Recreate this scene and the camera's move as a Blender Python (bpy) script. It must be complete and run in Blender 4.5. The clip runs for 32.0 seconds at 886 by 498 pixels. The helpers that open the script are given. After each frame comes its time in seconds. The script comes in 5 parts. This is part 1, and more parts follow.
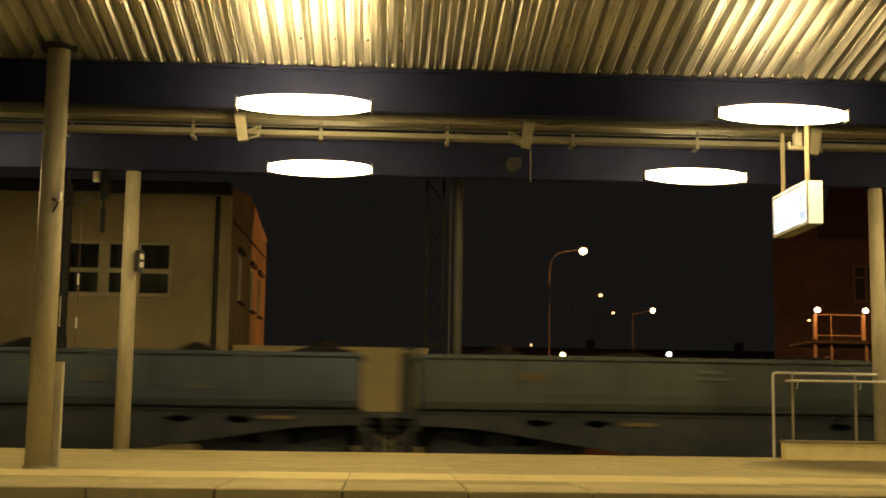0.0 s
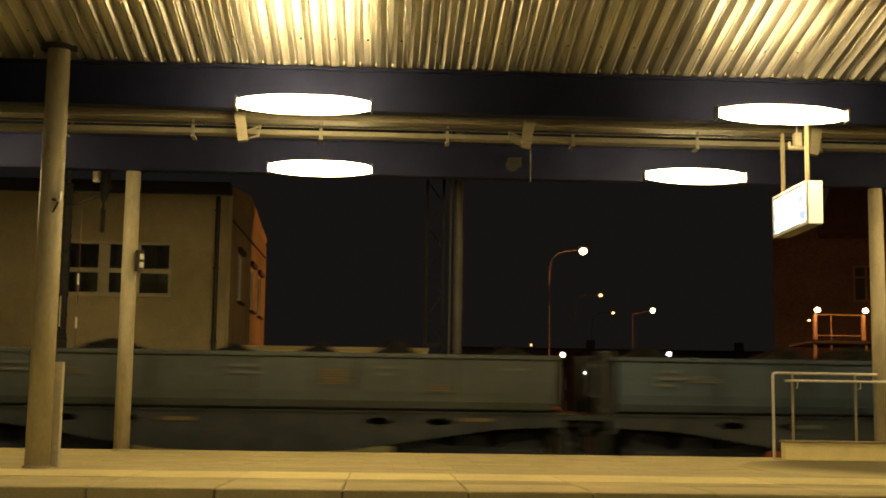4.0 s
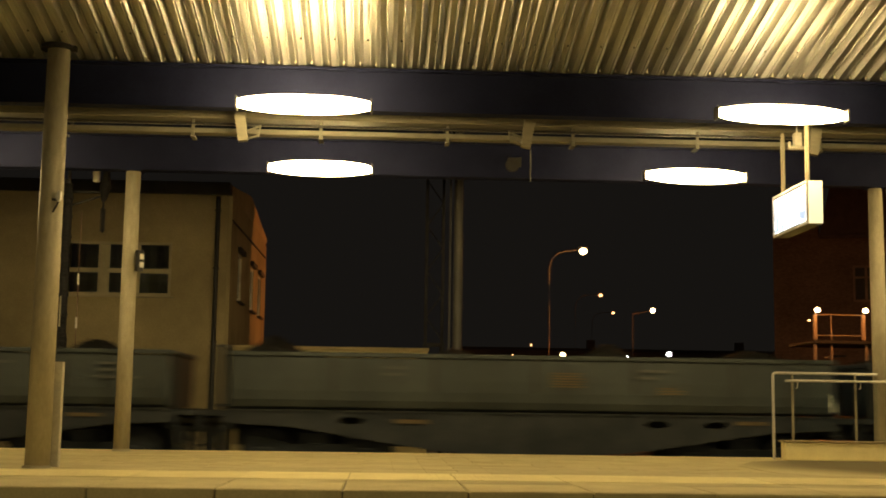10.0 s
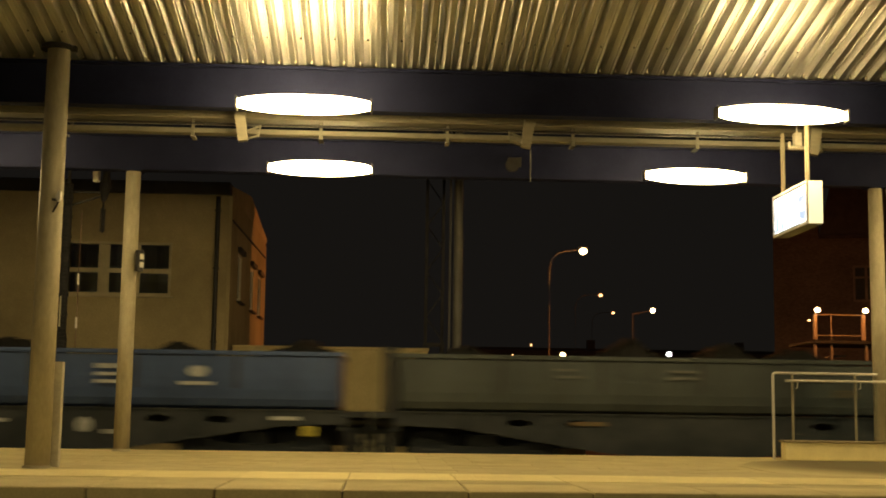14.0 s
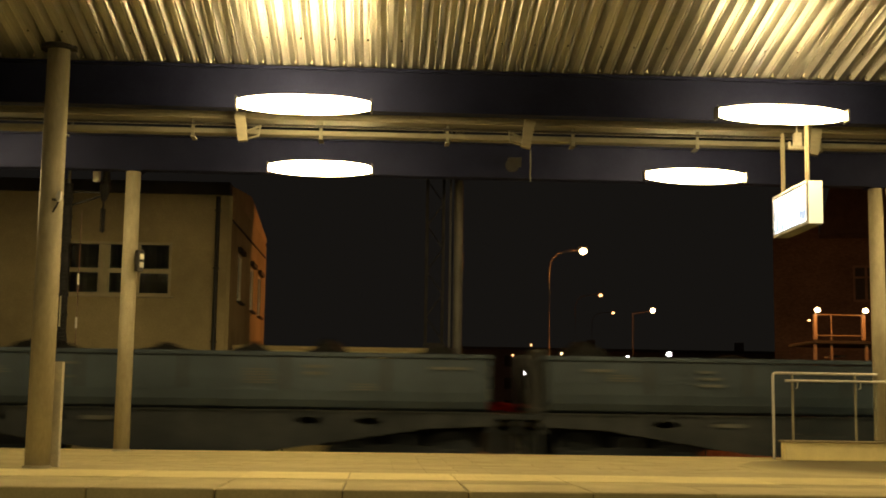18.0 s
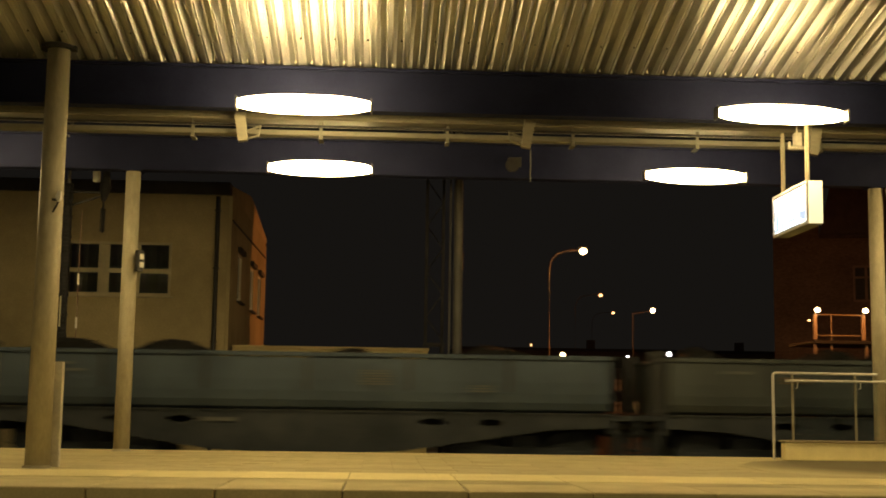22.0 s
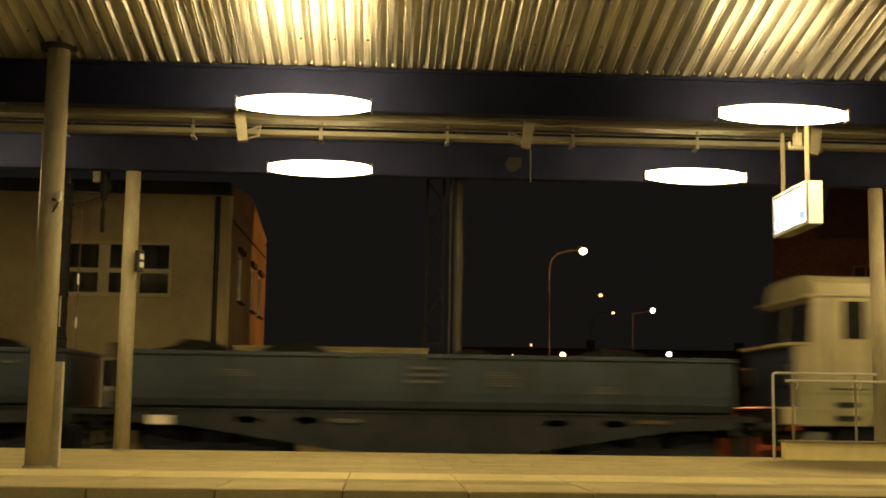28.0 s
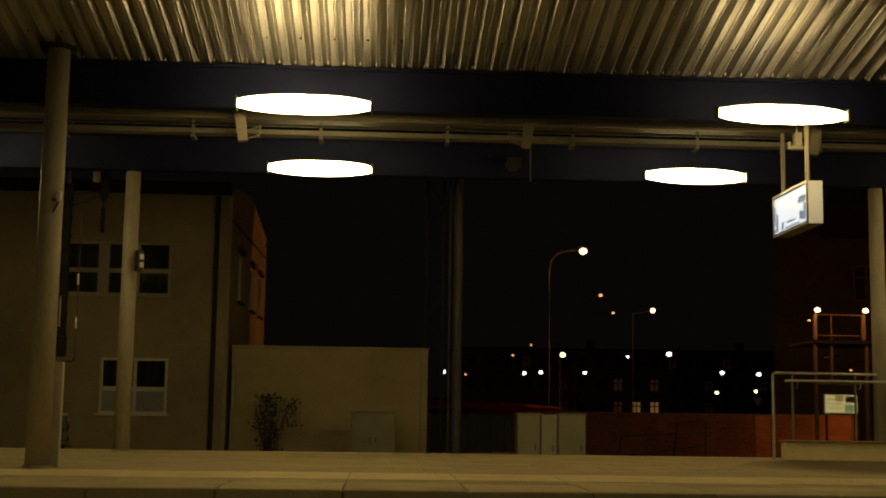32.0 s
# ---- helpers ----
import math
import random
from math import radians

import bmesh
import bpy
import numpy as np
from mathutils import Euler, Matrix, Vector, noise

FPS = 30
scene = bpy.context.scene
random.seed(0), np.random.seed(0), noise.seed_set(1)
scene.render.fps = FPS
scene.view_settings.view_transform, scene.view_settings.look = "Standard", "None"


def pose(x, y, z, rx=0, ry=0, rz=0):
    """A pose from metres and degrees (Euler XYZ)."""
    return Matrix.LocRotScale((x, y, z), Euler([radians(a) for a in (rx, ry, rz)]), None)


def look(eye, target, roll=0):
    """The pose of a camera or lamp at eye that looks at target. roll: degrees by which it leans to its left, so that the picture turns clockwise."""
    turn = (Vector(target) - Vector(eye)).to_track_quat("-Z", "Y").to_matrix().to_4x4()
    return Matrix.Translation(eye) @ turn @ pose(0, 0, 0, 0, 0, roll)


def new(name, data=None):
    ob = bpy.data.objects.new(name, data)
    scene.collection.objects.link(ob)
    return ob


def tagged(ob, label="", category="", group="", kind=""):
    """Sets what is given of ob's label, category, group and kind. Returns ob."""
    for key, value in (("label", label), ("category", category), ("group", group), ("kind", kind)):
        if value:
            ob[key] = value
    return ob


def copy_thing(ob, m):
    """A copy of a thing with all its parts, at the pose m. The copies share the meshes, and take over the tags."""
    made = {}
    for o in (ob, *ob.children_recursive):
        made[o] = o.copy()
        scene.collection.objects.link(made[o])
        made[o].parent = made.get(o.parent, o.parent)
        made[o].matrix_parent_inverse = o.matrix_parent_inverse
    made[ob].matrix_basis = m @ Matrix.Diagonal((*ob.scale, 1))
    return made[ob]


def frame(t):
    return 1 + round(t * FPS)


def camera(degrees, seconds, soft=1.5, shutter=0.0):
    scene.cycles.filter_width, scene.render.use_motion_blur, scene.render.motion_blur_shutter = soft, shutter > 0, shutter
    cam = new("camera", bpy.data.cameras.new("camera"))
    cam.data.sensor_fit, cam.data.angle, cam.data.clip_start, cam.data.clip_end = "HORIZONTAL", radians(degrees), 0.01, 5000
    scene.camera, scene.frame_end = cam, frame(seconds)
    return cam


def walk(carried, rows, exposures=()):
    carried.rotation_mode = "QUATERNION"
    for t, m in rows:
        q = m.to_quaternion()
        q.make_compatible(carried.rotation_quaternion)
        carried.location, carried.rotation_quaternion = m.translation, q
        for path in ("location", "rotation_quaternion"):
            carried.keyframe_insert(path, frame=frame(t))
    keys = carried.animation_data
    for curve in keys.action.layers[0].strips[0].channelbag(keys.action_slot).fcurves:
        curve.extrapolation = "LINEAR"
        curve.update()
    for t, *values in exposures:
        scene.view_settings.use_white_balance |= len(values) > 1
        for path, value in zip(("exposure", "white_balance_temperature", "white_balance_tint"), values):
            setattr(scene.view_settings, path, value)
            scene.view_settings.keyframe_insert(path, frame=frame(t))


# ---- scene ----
# World: x along the tracks, y away from the camera, z up from the rail head.
cam = camera(38.73, 32.0, soft=1.9, shutter=0.65)
EYE = (0.0, 0.0, 1.333)
YAW, PITCH = radians(2.8), radians(7.18)
AIM = (math.sin(YAW) * math.cos(PITCH) * 20, math.cos(YAW) * math.cos(PITCH) * 20, 1.333 + math.sin(PITCH) * 20)
walk(cam, [(0.0, look(EYE, AIM, 0.82)), (32.0, look(EYE, AIM, 0.82))],
     exposures=[(0.0, 0.42), (28.3, 0.36), (29.3, 0.12), (30.3, 0.08), (31.5, 0.08), (31.6, 0.0), (31.8, -0.55), (32.0, -1.4)])

# ---- world and light ----
world = bpy.data.worlds.new("night")
scene.world = world
world.use_nodes = True
world.node_tree.nodes["Background"].inputs[0].default_value = (0.0057, 0.0049, 0.0041, 1)
world.node_tree.nodes["Background"].inputs[1].default_value = 1.0
LAMP_GLOW = 79.0


def street_glow(x, y, z, watts, colour, radius=0.15):
    lamp = bpy.data.lights.new("street_glow", "POINT")
    lamp.energy, lamp.color, lamp.shadow_soft_size = watts, colour, radius
    ob = new("street_glow", lamp)
    ob.location = (x, y, z)


SODIUM = (1.0, 0.32, 0.06)


def street_beam(x, y, z, azimuth, drop, half, watts):
    """One lobe of sodium light, by the compass angle of its axis and its fall."""
    lamp = bpy.data.lights.new("street_beam", "SPOT")
    lamp.energy, lamp.color, lamp.shadow_soft_size, lamp.spot_size, lamp.spot_blend = watts, SODIUM, 0.08, radians(2 * half), 0.06
    a, d = radians(azimuth), radians(drop)
    way = Vector((math.cos(a) * math.cos(d), math.sin(a) * math.cos(d), -math.sin(d)))
    new("street_beam", lamp).matrix_world = look((x, y, z), Vector((x, y, z)) + way)


# Tall lamp split in two lobes; their gap shapes the gable's shade.
street_beam(9.71, 59.4, 8.75, 215.6, 8, 18, 3600)
street_beam(9.71, 59.4, 8.75, 291, 25, 40, 3900)
street_beam(16.36, 71.5, 6.8, 60, 10, 80, 300)
# No lamp stands here: beams added to brighten the pole and street side.
street_beam(11.2, 57.0, 7.0, 281, 30, 48, 900)
street_beam(11.2, 57.0, 7.0, 136, 10, 62, 2000)
street_glow(14.1, 39.1, 4.5, 75, SODIUM)
street_glow(15.7, 39.1, 4.5, 75, SODIUM)
# Fill lamp without a visible source, added to brighten the brick wall.
yard = bpy.data.lights.new("yard_glow", "SPOT")
yard.energy, yard.color, yard.shadow_soft_size, yard.spot_size, yard.spot_blend = 340, SODIUM, 0.12, radians(95), 0.4
new("yard_glow", yard).matrix_world = look((16.88, 42.0, 1.4), (14.6, 44.0, 0.6))


# ---- materials ----
def surf(name, a, b, rough=0.6, metal=0.0, scale=3.0, fine=40.0, bump=0.15, vary=0.0, stretch=(1, 1, 1), coat=0.0, dist=0.01, gloss=0.14, spec=0.5):
    """Two colours mixed by broad stains, modulated by fine grain, with varying gloss and relief."""
    m = bpy.data.materials.new(name)
    m.use_nodes = True
    nt = m.node_tree
    p = nt.nodes["Principled BSDF"]
    link = nt.links.new
    co = nt.nodes.new("ShaderNodeTexCoord")
    info = nt.nodes.new("ShaderNodeObjectInfo")
    shift = nt.nodes.new("ShaderNodeVectorMath")
    shift.operation = "MULTIPLY_ADD"
    shift.inputs[1].default_value = stretch
    link(co.outputs["Object"], shift.inputs[0])
    spread = nt.nodes.new("ShaderNodeMath")
    spread.operation = "MULTIPLY"
    spread.inputs[1].default_value = 37.0
    link(info.outputs["Random"], spread.inputs[0])
    link(spread.outputs[0], shift.inputs[2])
    big = nt.nodes.new("ShaderNodeTexNoise")
    big.inputs["Scale"].default_value = scale
    big.inputs["Detail"].default_value = 5
    big.inputs["Roughness"].default_value = 0.65
    small = nt.nodes.new("ShaderNodeTexNoise")
    small.inputs["Scale"].default_value = fine
    small.inputs["Detail"].default_value = 4
    link(shift.outputs[0], big.inputs["Vector"])
    link(shift.outputs[0], small.inputs["Vector"])
    ramp = nt.nodes.new("ShaderNodeMapRange")
    ramp.inputs[1].default_value, ramp.inputs[2].default_value = 0.33, 0.67
    link(big.outputs["Fac"], ramp.inputs[0])
    mix = nt.nodes.new("ShaderNodeMix")
    mix.data_type = "RGBA"
    mix.inputs[6].default_value, mix.inputs[7].default_value = (*a, 1), (*b, 1)
    link(ramp.outputs[0], mix.inputs[0])
    grain = nt.nodes.new("ShaderNodeMapRange")
    grain.inputs[1].default_value, grain.inputs[2].default_value = 0.25, 0.75
    grain.inputs[3].default_value, grain.inputs[4].default_value = 0.90, 1.10
    link(small.outputs["Fac"], grain.inputs[0])
    tone = nt.nodes.new("ShaderNodeMath")
    tone.operation = "MULTIPLY_ADD"
    tone.inputs[1].default_value, tone.inputs[2].default_value = 2 * vary, 1 - vary
    link(info.outputs["Random"], tone.inputs[0])
    both = nt.nodes.new("ShaderNodeMath")
    both.operation = "MULTIPLY"
    link(grain.outputs[0], both.inputs[0])
    link(tone.outputs[0], both.inputs[1])
    scaled = nt.nodes.new("ShaderNodeVectorMath")
    scaled.operation = "SCALE"
    link(mix.outputs[2], scaled.inputs[0])
    link(both.outputs[0], scaled.inputs["Scale"])
    link(scaled.outputs[0], p.inputs["Base Color"])
    gl = nt.nodes.new("ShaderNodeMapRange")
    gl.inputs[3].default_value, gl.inputs[4].default_value = max(0.03, rough - gloss), min(1, rough + gloss)
    link(big.outputs["Fac"], gl.inputs[0])
    link(gl.outputs[0], p.inputs["Roughness"])
    p.inputs["Metallic"].default_value = metal
    p.inputs["Coat Weight"].default_value = coat
    p.inputs["Specular IOR Level"].default_value = spec
    p.inputs["Coat Roughness"].default_value = 0.12 if coat < 1 else 0.03
    bp = nt.nodes.new("ShaderNodeBump")
    bp.inputs["Strength"].default_value, bp.inputs["Distance"].default_value = bump, dist
    link(small.outputs["Fac"], bp.inputs["Height"])
    link(bp.outputs[0], p.inputs["Normal"])
    return m


def brickwork(name, a, b, mortar, size=4.0):
    m = surf(name, a, b, 0.85, 0, 0.8, 30, 0.25)
    nt = m.node_tree
    p = nt.nodes["Principled BSDF"]
    old = p.inputs["Base Color"].links[0].from_socket
    co = [n for n in nt.nodes if n.type == "TEX_COORD"][0]
    turn = nt.nodes.new("ShaderNodeMapping")
    turn.inputs["Rotation"].default_value = (radians(90), 0, 0)
    nt.links.new(co.outputs["Object"], turn.inputs[0])
    br = nt.nodes.new("ShaderNodeTexBrick")
    br.inputs["Scale"].default_value = size
    br.inputs["Mortar Size"].default_value = 0.03
    br.inputs["Color1"].default_value = (1, 1, 1, 1)
    br.inputs["Color2"].default_value = (0.66, 0.6, 0.6, 1)
    br.inputs["Mortar"].default_value = (*mortar, 1)
    nt.links.new(turn.outputs[0], br.inputs["Vector"])
    mul = nt.nodes.new("ShaderNodeVectorMath")
    mul.operation = "MULTIPLY"
    nt.links.new(old, mul.inputs[0])
    nt.links.new(br.outputs["Color"], mul.inputs[1])
    nt.links.new(mul.outputs[0], p.inputs["Base Color"])
    return m


def glow(name, colour, strength, base=0.8):
    m = bpy.data.materials.new(name)
    m.use_nodes = True
    nt = m.node_tree
    p = nt.nodes["Principled BSDF"]
    p.inputs["Base Color"].default_value = (base, base, base, 1)
    p.inputs["Emission Color"].default_value = (*colour, 1)
    p.inputs["Emission Strength"].default_value = strength
    return m


def glass(name, tint=(0.85, 0.9, 0.9), rough=0.03):
    m = bpy.data.materials.new(name)
    m.use_nodes = True
    p = m.node_tree.nodes["Principled BSDF"]
    p.inputs["Base Color"].default_value = (*tint, 1)
    p.inputs["Roughness"].default_value = rough
    p.inputs["Transmission Weight"].default_value = 1.0
    p.inputs["IOR"].default_value = 1.45
    return m


M_GALV = surf("galvanised_sheet", (0.54, 0.535, 0.495), (0.31, 0.307, 0.285), 0.33, 0.99, 1.6, 16, 0.04, stretch=(4.0, 0.10, 1), gloss=0.06)
nt = M_GALV.node_tree
rolling = nt.nodes.new("ShaderNodeCombineXYZ")
rolling.inputs[1].default_value = 1.0
nt.links.new(rolling.outputs[0], nt.nodes["Principled BSDF"].inputs["Tangent"])
nt.nodes["Principled BSDF"].inputs["Anisotropic"].default_value = 0.95
M_BLUE_STEEL = surf("dark_blue_steel_paint", (0.011, 0.014, 0.040), (0.007, 0.009, 0.028), 0.75, 0, 1.5, 30, 0.06, spec=0.12)
M_CREAM = surf("cream_steel_paint", (0.60, 0.57, 0.47), (0.47, 0.44, 0.35), 0.42, 0, 2.0, 35, 0.08)
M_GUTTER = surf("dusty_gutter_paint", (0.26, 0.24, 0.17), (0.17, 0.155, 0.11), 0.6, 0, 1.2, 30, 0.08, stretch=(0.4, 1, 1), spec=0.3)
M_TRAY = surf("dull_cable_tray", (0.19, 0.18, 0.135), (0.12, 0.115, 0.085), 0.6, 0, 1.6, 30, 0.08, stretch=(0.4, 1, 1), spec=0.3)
M_COLUMN = surf("column_grey_paint", (0.47, 0.43, 0.31), (0.33, 0.30, 0.21), 0.6, 0, 2.2, 28, 0.12, stretch=(1, 1, 0.35), spec=0.35)
M_STEEL = surf("brushed_steel", (0.62, 0.61, 0.58), (0.56, 0.55, 0.52), 0.36, 0.6, 1.5, 30, 0.02, gloss=0.04)
M_DARK = surf("dark_metal", (0.035, 0.034, 0.032), (0.022, 0.021, 0.02), 0.55, 0.3, 3, 40, 0.12)
M_GREY_METAL = surf("weathered_grey_metal", (0.17, 0.17, 0.155), (0.11, 0.11, 0.10), 0.5, 0.4, 2, 40, 0.12)
M_MAST = surf("weathered_mast_steel", (0.075, 0.075, 0.07), (0.05, 0.05, 0.046), 0.6, 0.1, 2, 40, 0.12, spec=0.3)
M_LATTICE = surf("rusted_lattice_steel", (0.026, 0.026, 0.027), (0.016, 0.016, 0.017), 0.8, 0, 3, 40, 0.12, spec=0.15)
M_CONCRETE = surf("platform_concrete", (0.66, 0.575, 0.30), (0.53, 0.46, 0.24), 0.82, 0, 1.6, 45, 0.25, vary=0.08)
M_TACTILE = surf("pale_tactile_slab", (0.82, 0.73, 0.39), (0.70, 0.62, 0.33), 0.8, 0, 1.8, 50, 0.25, vary=0.06)
M_PAVER = surf("grey_paving_slab", (0.53, 0.462, 0.245), (0.43, 0.372, 0.198), 0.85, 0, 1.4, 45, 0.25, vary=0.07)
# Paving colours that grow darker in one soft round patch.
M_DARK_PATCH = surf("darkened_paving", (0.53, 0.462, 0.245), (0.43, 0.372, 0.198), 0.88, 0, 1.4, 45, 0.25)
nt = M_DARK_PATCH.node_tree
place = nt.nodes.new("ShaderNodeMapping")
place.inputs["Location"].default_value = (-2.18, -4.54, 0.0)
place.inputs["Scale"].default_value = (0.245, 0.24, 0.0)
nt.links.new([n for n in nt.nodes if n.type == "TEX_COORD"][0].outputs["Object"], place.inputs[0])
ball = nt.nodes.new("ShaderNodeTexGradient")
ball.gradient_type = "SPHERICAL"
nt.links.new(place.outputs[0], ball.inputs[0])
# How dark the patch is, by distance from its centre.
worn = nt.nodes.new("ShaderNodeMapRange")
worn.interpolation_type = "SMOOTHSTEP"
worn.inputs[1].default_value, worn.inputs[2].default_value = 0.0, 0.42
nt.links.new(ball.outputs["Fac"], worn.inputs[0])
dark_tone = nt.nodes.new("ShaderNodeMix")
dark_tone.data_type = "RGBA"
dark_tone.inputs[7].default_value = (0.16, 0.135, 0.07, 1)
nt.links.new(worn.outputs[0], dark_tone.inputs[0])
nt.links.new(nt.nodes["Principled BSDF"].inputs["Base Color"].links[0].from_socket, dark_tone.inputs[6])
nt.links.new(dark_tone.outputs[2], nt.nodes["Principled BSDF"].inputs["Base Color"])
M_GUIDE = surf("worn_guide_slab", (0.66, 0.575, 0.30), (0.40, 0.345, 0.18), 0.85, 0, 0.7, 45, 0.25, vary=0.06)
M_JOINT = surf("dirty_joint_sand", (0.30, 0.26, 0.17), (0.22, 0.19, 0.125), 0.95, 0, 4, 60, 0.3)
M_EDGE = surf("stained_edge_concrete", (0.34, 0.28, 0.165), (0.22, 0.18, 0.11), 0.88, 0, 2.2, 35, 0.5, vary=0.1, stretch=(1, 1, 0.5))
M_GROUND = surf("dark_gravel_ground", (0.07, 0.066, 0.06), (0.04, 0.038, 0.035), 0.95, 0, 0.35, 9, 0.8)
M_BALLAST = surf("track_ballast", (0.13, 0.12, 0.105), (0.08, 0.072, 0.062), 0.95, 0, 1.2, 14, 1.0, dist=0.04)
M_RAIL = surf("worn_rail_steel", (0.20, 0.15, 0.11), (0.11, 0.08, 0.06), 0.45, 0.7, 3, 40, 0.1)
M_SLEEPER = surf("concrete_sleeper", (0.26, 0.25, 0.22), (0.17, 0.16, 0.14), 0.9, 0, 2, 30, 0.3)
M_RENDER = surf("yellowish_wall_render", (0.52, 0.435, 0.235), (0.33, 0.275, 0.15), 0.9, 0, 0.32, 22, 0.30)
M_RENDER_LOW = surf("annex_wall_render", (0.64, 0.545, 0.285), (0.47, 0.40, 0.205), 0.9, 0, 0.55, 22, 0.30)
M_FASCIA = surf("dark_roof_fascia", (0.045, 0.042, 0.04), (0.03, 0.028, 0.026), 0.7, 0.1, 1, 25, 0.15)
M_FRAME = surf("white_window_frame", (0.80, 0.76, 0.60), (0.70, 0.66, 0.51), 0.4, 0, 2, 40, 0.05)
M_FRAME_OLD = surf("dull_window_frame", (0.52, 0.46, 0.29), (0.42, 0.37, 0.23), 0.6, 0, 2, 40, 0.05)
M_PANE = glass("window_glass")
# Darkness of the unlit rooms, put into a near-black colour.
M_DIM = surf("room_darkness", (0.06, 0.055, 0.05), (0.035, 0.033, 0.03), 0.9, 0, 0.7, 12, 0.05)
M_CURTAIN_SHEEN = surf("curtain_and_pane_sheen", (0.16, 0.15, 0.14), (0.10, 0.095, 0.09), 0.95, 0, 2, 30, 0.1, stretch=(6, 1, 0.2))
M_FROST = surf("frosted_lower_pane", (0.36, 0.37, 0.33), (0.28, 0.29, 0.26), 0.35, 0, 2, 40, 0.05)
M_CABINET = surf("grey_green_cabinet", (0.40, 0.385, 0.235), (0.32, 0.31, 0.185), 0.6, 0, 1.5, 40, 0.08)
M_CABINET_PALE = surf("pale_cabinet", (0.47, 0.45, 0.30), (0.39, 0.37, 0.25), 0.6, 0, 1.5, 40, 0.08)
M_LEAF = surf("shrub_leaf", (0.12, 0.115, 0.055), (0.07, 0.068, 0.034), 0.7, 0, 6, 40, 0.1, vary=0.2)
M_BARK = surf("shrub_bark", (0.10, 0.08, 0.055), (0.06, 0.05, 0.035), 0.9, 0, 6, 40, 0.5)
M_BRICK = brickwork("red_brick", (0.26, 0.11, 0.055), (0.17, 0.07, 0.038), (0.55, 0.5, 0.45), 4.0)
M_BRICK_PALE = brickwork("pale_orange_brick", (0.46, 0.20, 0.11), (0.36, 0.15, 0.08), (0.6, 0.55, 0.5), 4.0)
M_BRICK_HOUSE = brickwork("dark_red_brick", (0.17, 0.095, 0.066), (0.11, 0.062, 0.044), (0.85, 0.8, 0.75), 4.0)
M_COPING = surf("wall_coping", (0.20, 0.11, 0.08), (0.13, 0.075, 0.055), 0.85, 0, 2, 30, 0.3)
M_TILE_ROOF = surf("dark_roof_tiles", (0.09, 0.05, 0.04), (0.06, 0.035, 0.03), 0.85, 0, 2, 20, 0.4)
M_RED = surf("red_tarpaulin", (0.17, 0.008, 0.006), (0.11, 0.006, 0.005), 0.9, 0, 1.5, 25, 0.2, spec=0.03)
M_FAR = surf("far_house_render", (0.15, 0.115, 0.095), (0.09, 0.07, 0.06), 0.95, 0, 0.15, 5, 0.1)
M_LANDING = surf("landing_steel_paint", (0.20, 0.16, 0.12), (0.13, 0.10, 0.08), 0.6, 0.1, 2, 40, 0.06)
M_ORANGE_POST = surf("galvanised_lamp_pole", (0.10, 0.09, 0.082), (0.07, 0.063, 0.058), 0.7, 0.0, 2, 40, 0.06, spec=0.2)
M_WHITE = surf("white_paint", (0.72, 0.71, 0.66), (0.60, 0.59, 0.54), 0.5, 0, 5, 60, 0.05)
M_STENCIL = surf("worn_white_stencil", (0.145, 0.16, 0.165), (0.07, 0.082, 0.09), 0.7, 0, 9, 50, 0.05)
M_STENCIL_FRESH = surf("fresh_white_stencil", (0.36, 0.38, 0.39), (0.20, 0.215, 0.23), 0.6, 0, 9, 50, 0.05)
M_FADED = surf("faded_pale_stencil", (0.085, 0.09, 0.085), (0.042, 0.046, 0.046), 0.8, 0, 9, 50, 0.05)
M_OCHRE = surf("faded_ochre_stencil", (0.105, 0.078, 0.035), (0.058, 0.043, 0.022), 0.8, 0, 6, 60, 0.05)
M_YELLOW = surf("yellow_box_paint", (0.30, 0.27, 0.03), (0.20, 0.18, 0.02), 0.5, 0, 5, 50, 0.05)
M_REDPLATE = surf("red_lettering", (0.34, 0.09, 0.05), (0.26, 0.07, 0.04), 0.5, 0, 5, 50, 0.05)
M_TUB = surf("grey_green_wagon_paint", (0.046, 0.057, 0.060), (0.028, 0.035, 0.038), 0.65, 0, 0.9, 22, 0.15, spec=0.22, vary=0.18, stretch=(1, 1, 0.4))
M_TUB_BLUEGREY = surf("faded_blue_wagon_paint", (0.036, 0.053, 0.073), (0.022, 0.033, 0.047), 0.62, 0, 0.9, 22, 0.15, spec=0.25, vary=0.15, stretch=(1, 1, 0.4))
M_TUB_BLUE = surf("blue_wagon_paint", (0.029, 0.048, 0.097), (0.018, 0.031, 0.066), 0.58, 0, 0.9, 22, 0.12, spec=0.25, vary=0.1, stretch=(1, 1, 0.4))
M_TUB_VIVID = surf("vivid_blue_wagon_paint", (0.037, 0.062, 0.148), (0.024, 0.042, 0.100), 0.5, 0, 0.9, 22, 0.12, spec=0.22, stretch=(1, 1, 0.4))
M_RIM = surf("worn_wagon_rim", (0.017, 0.020, 0.021), (0.010, 0.012, 0.013), 0.8, 0, 1.5, 26, 0.2)
M_UNDER = surf("dusty_underframe", (0.036, 0.042, 0.050), (0.018, 0.022, 0.027), 0.85, 0, 1.4, 25, 0.25, spec=0.15)
M_LOAD = surf("dark_coal_load", (0.009, 0.009, 0.009), (0.004, 0.004, 0.004), 0.9, 0, 3, 9, 1.0, dist=0.06, spec=0.15)
M_LOCO_WHITE = surf("cream_white_loco_paint", (0.43, 0.395, 0.25), (0.28, 0.25, 0.15), 0.42, 0, 1.6, 24, 0.06, coat=0.2, stretch=(1, 1, 0.4))
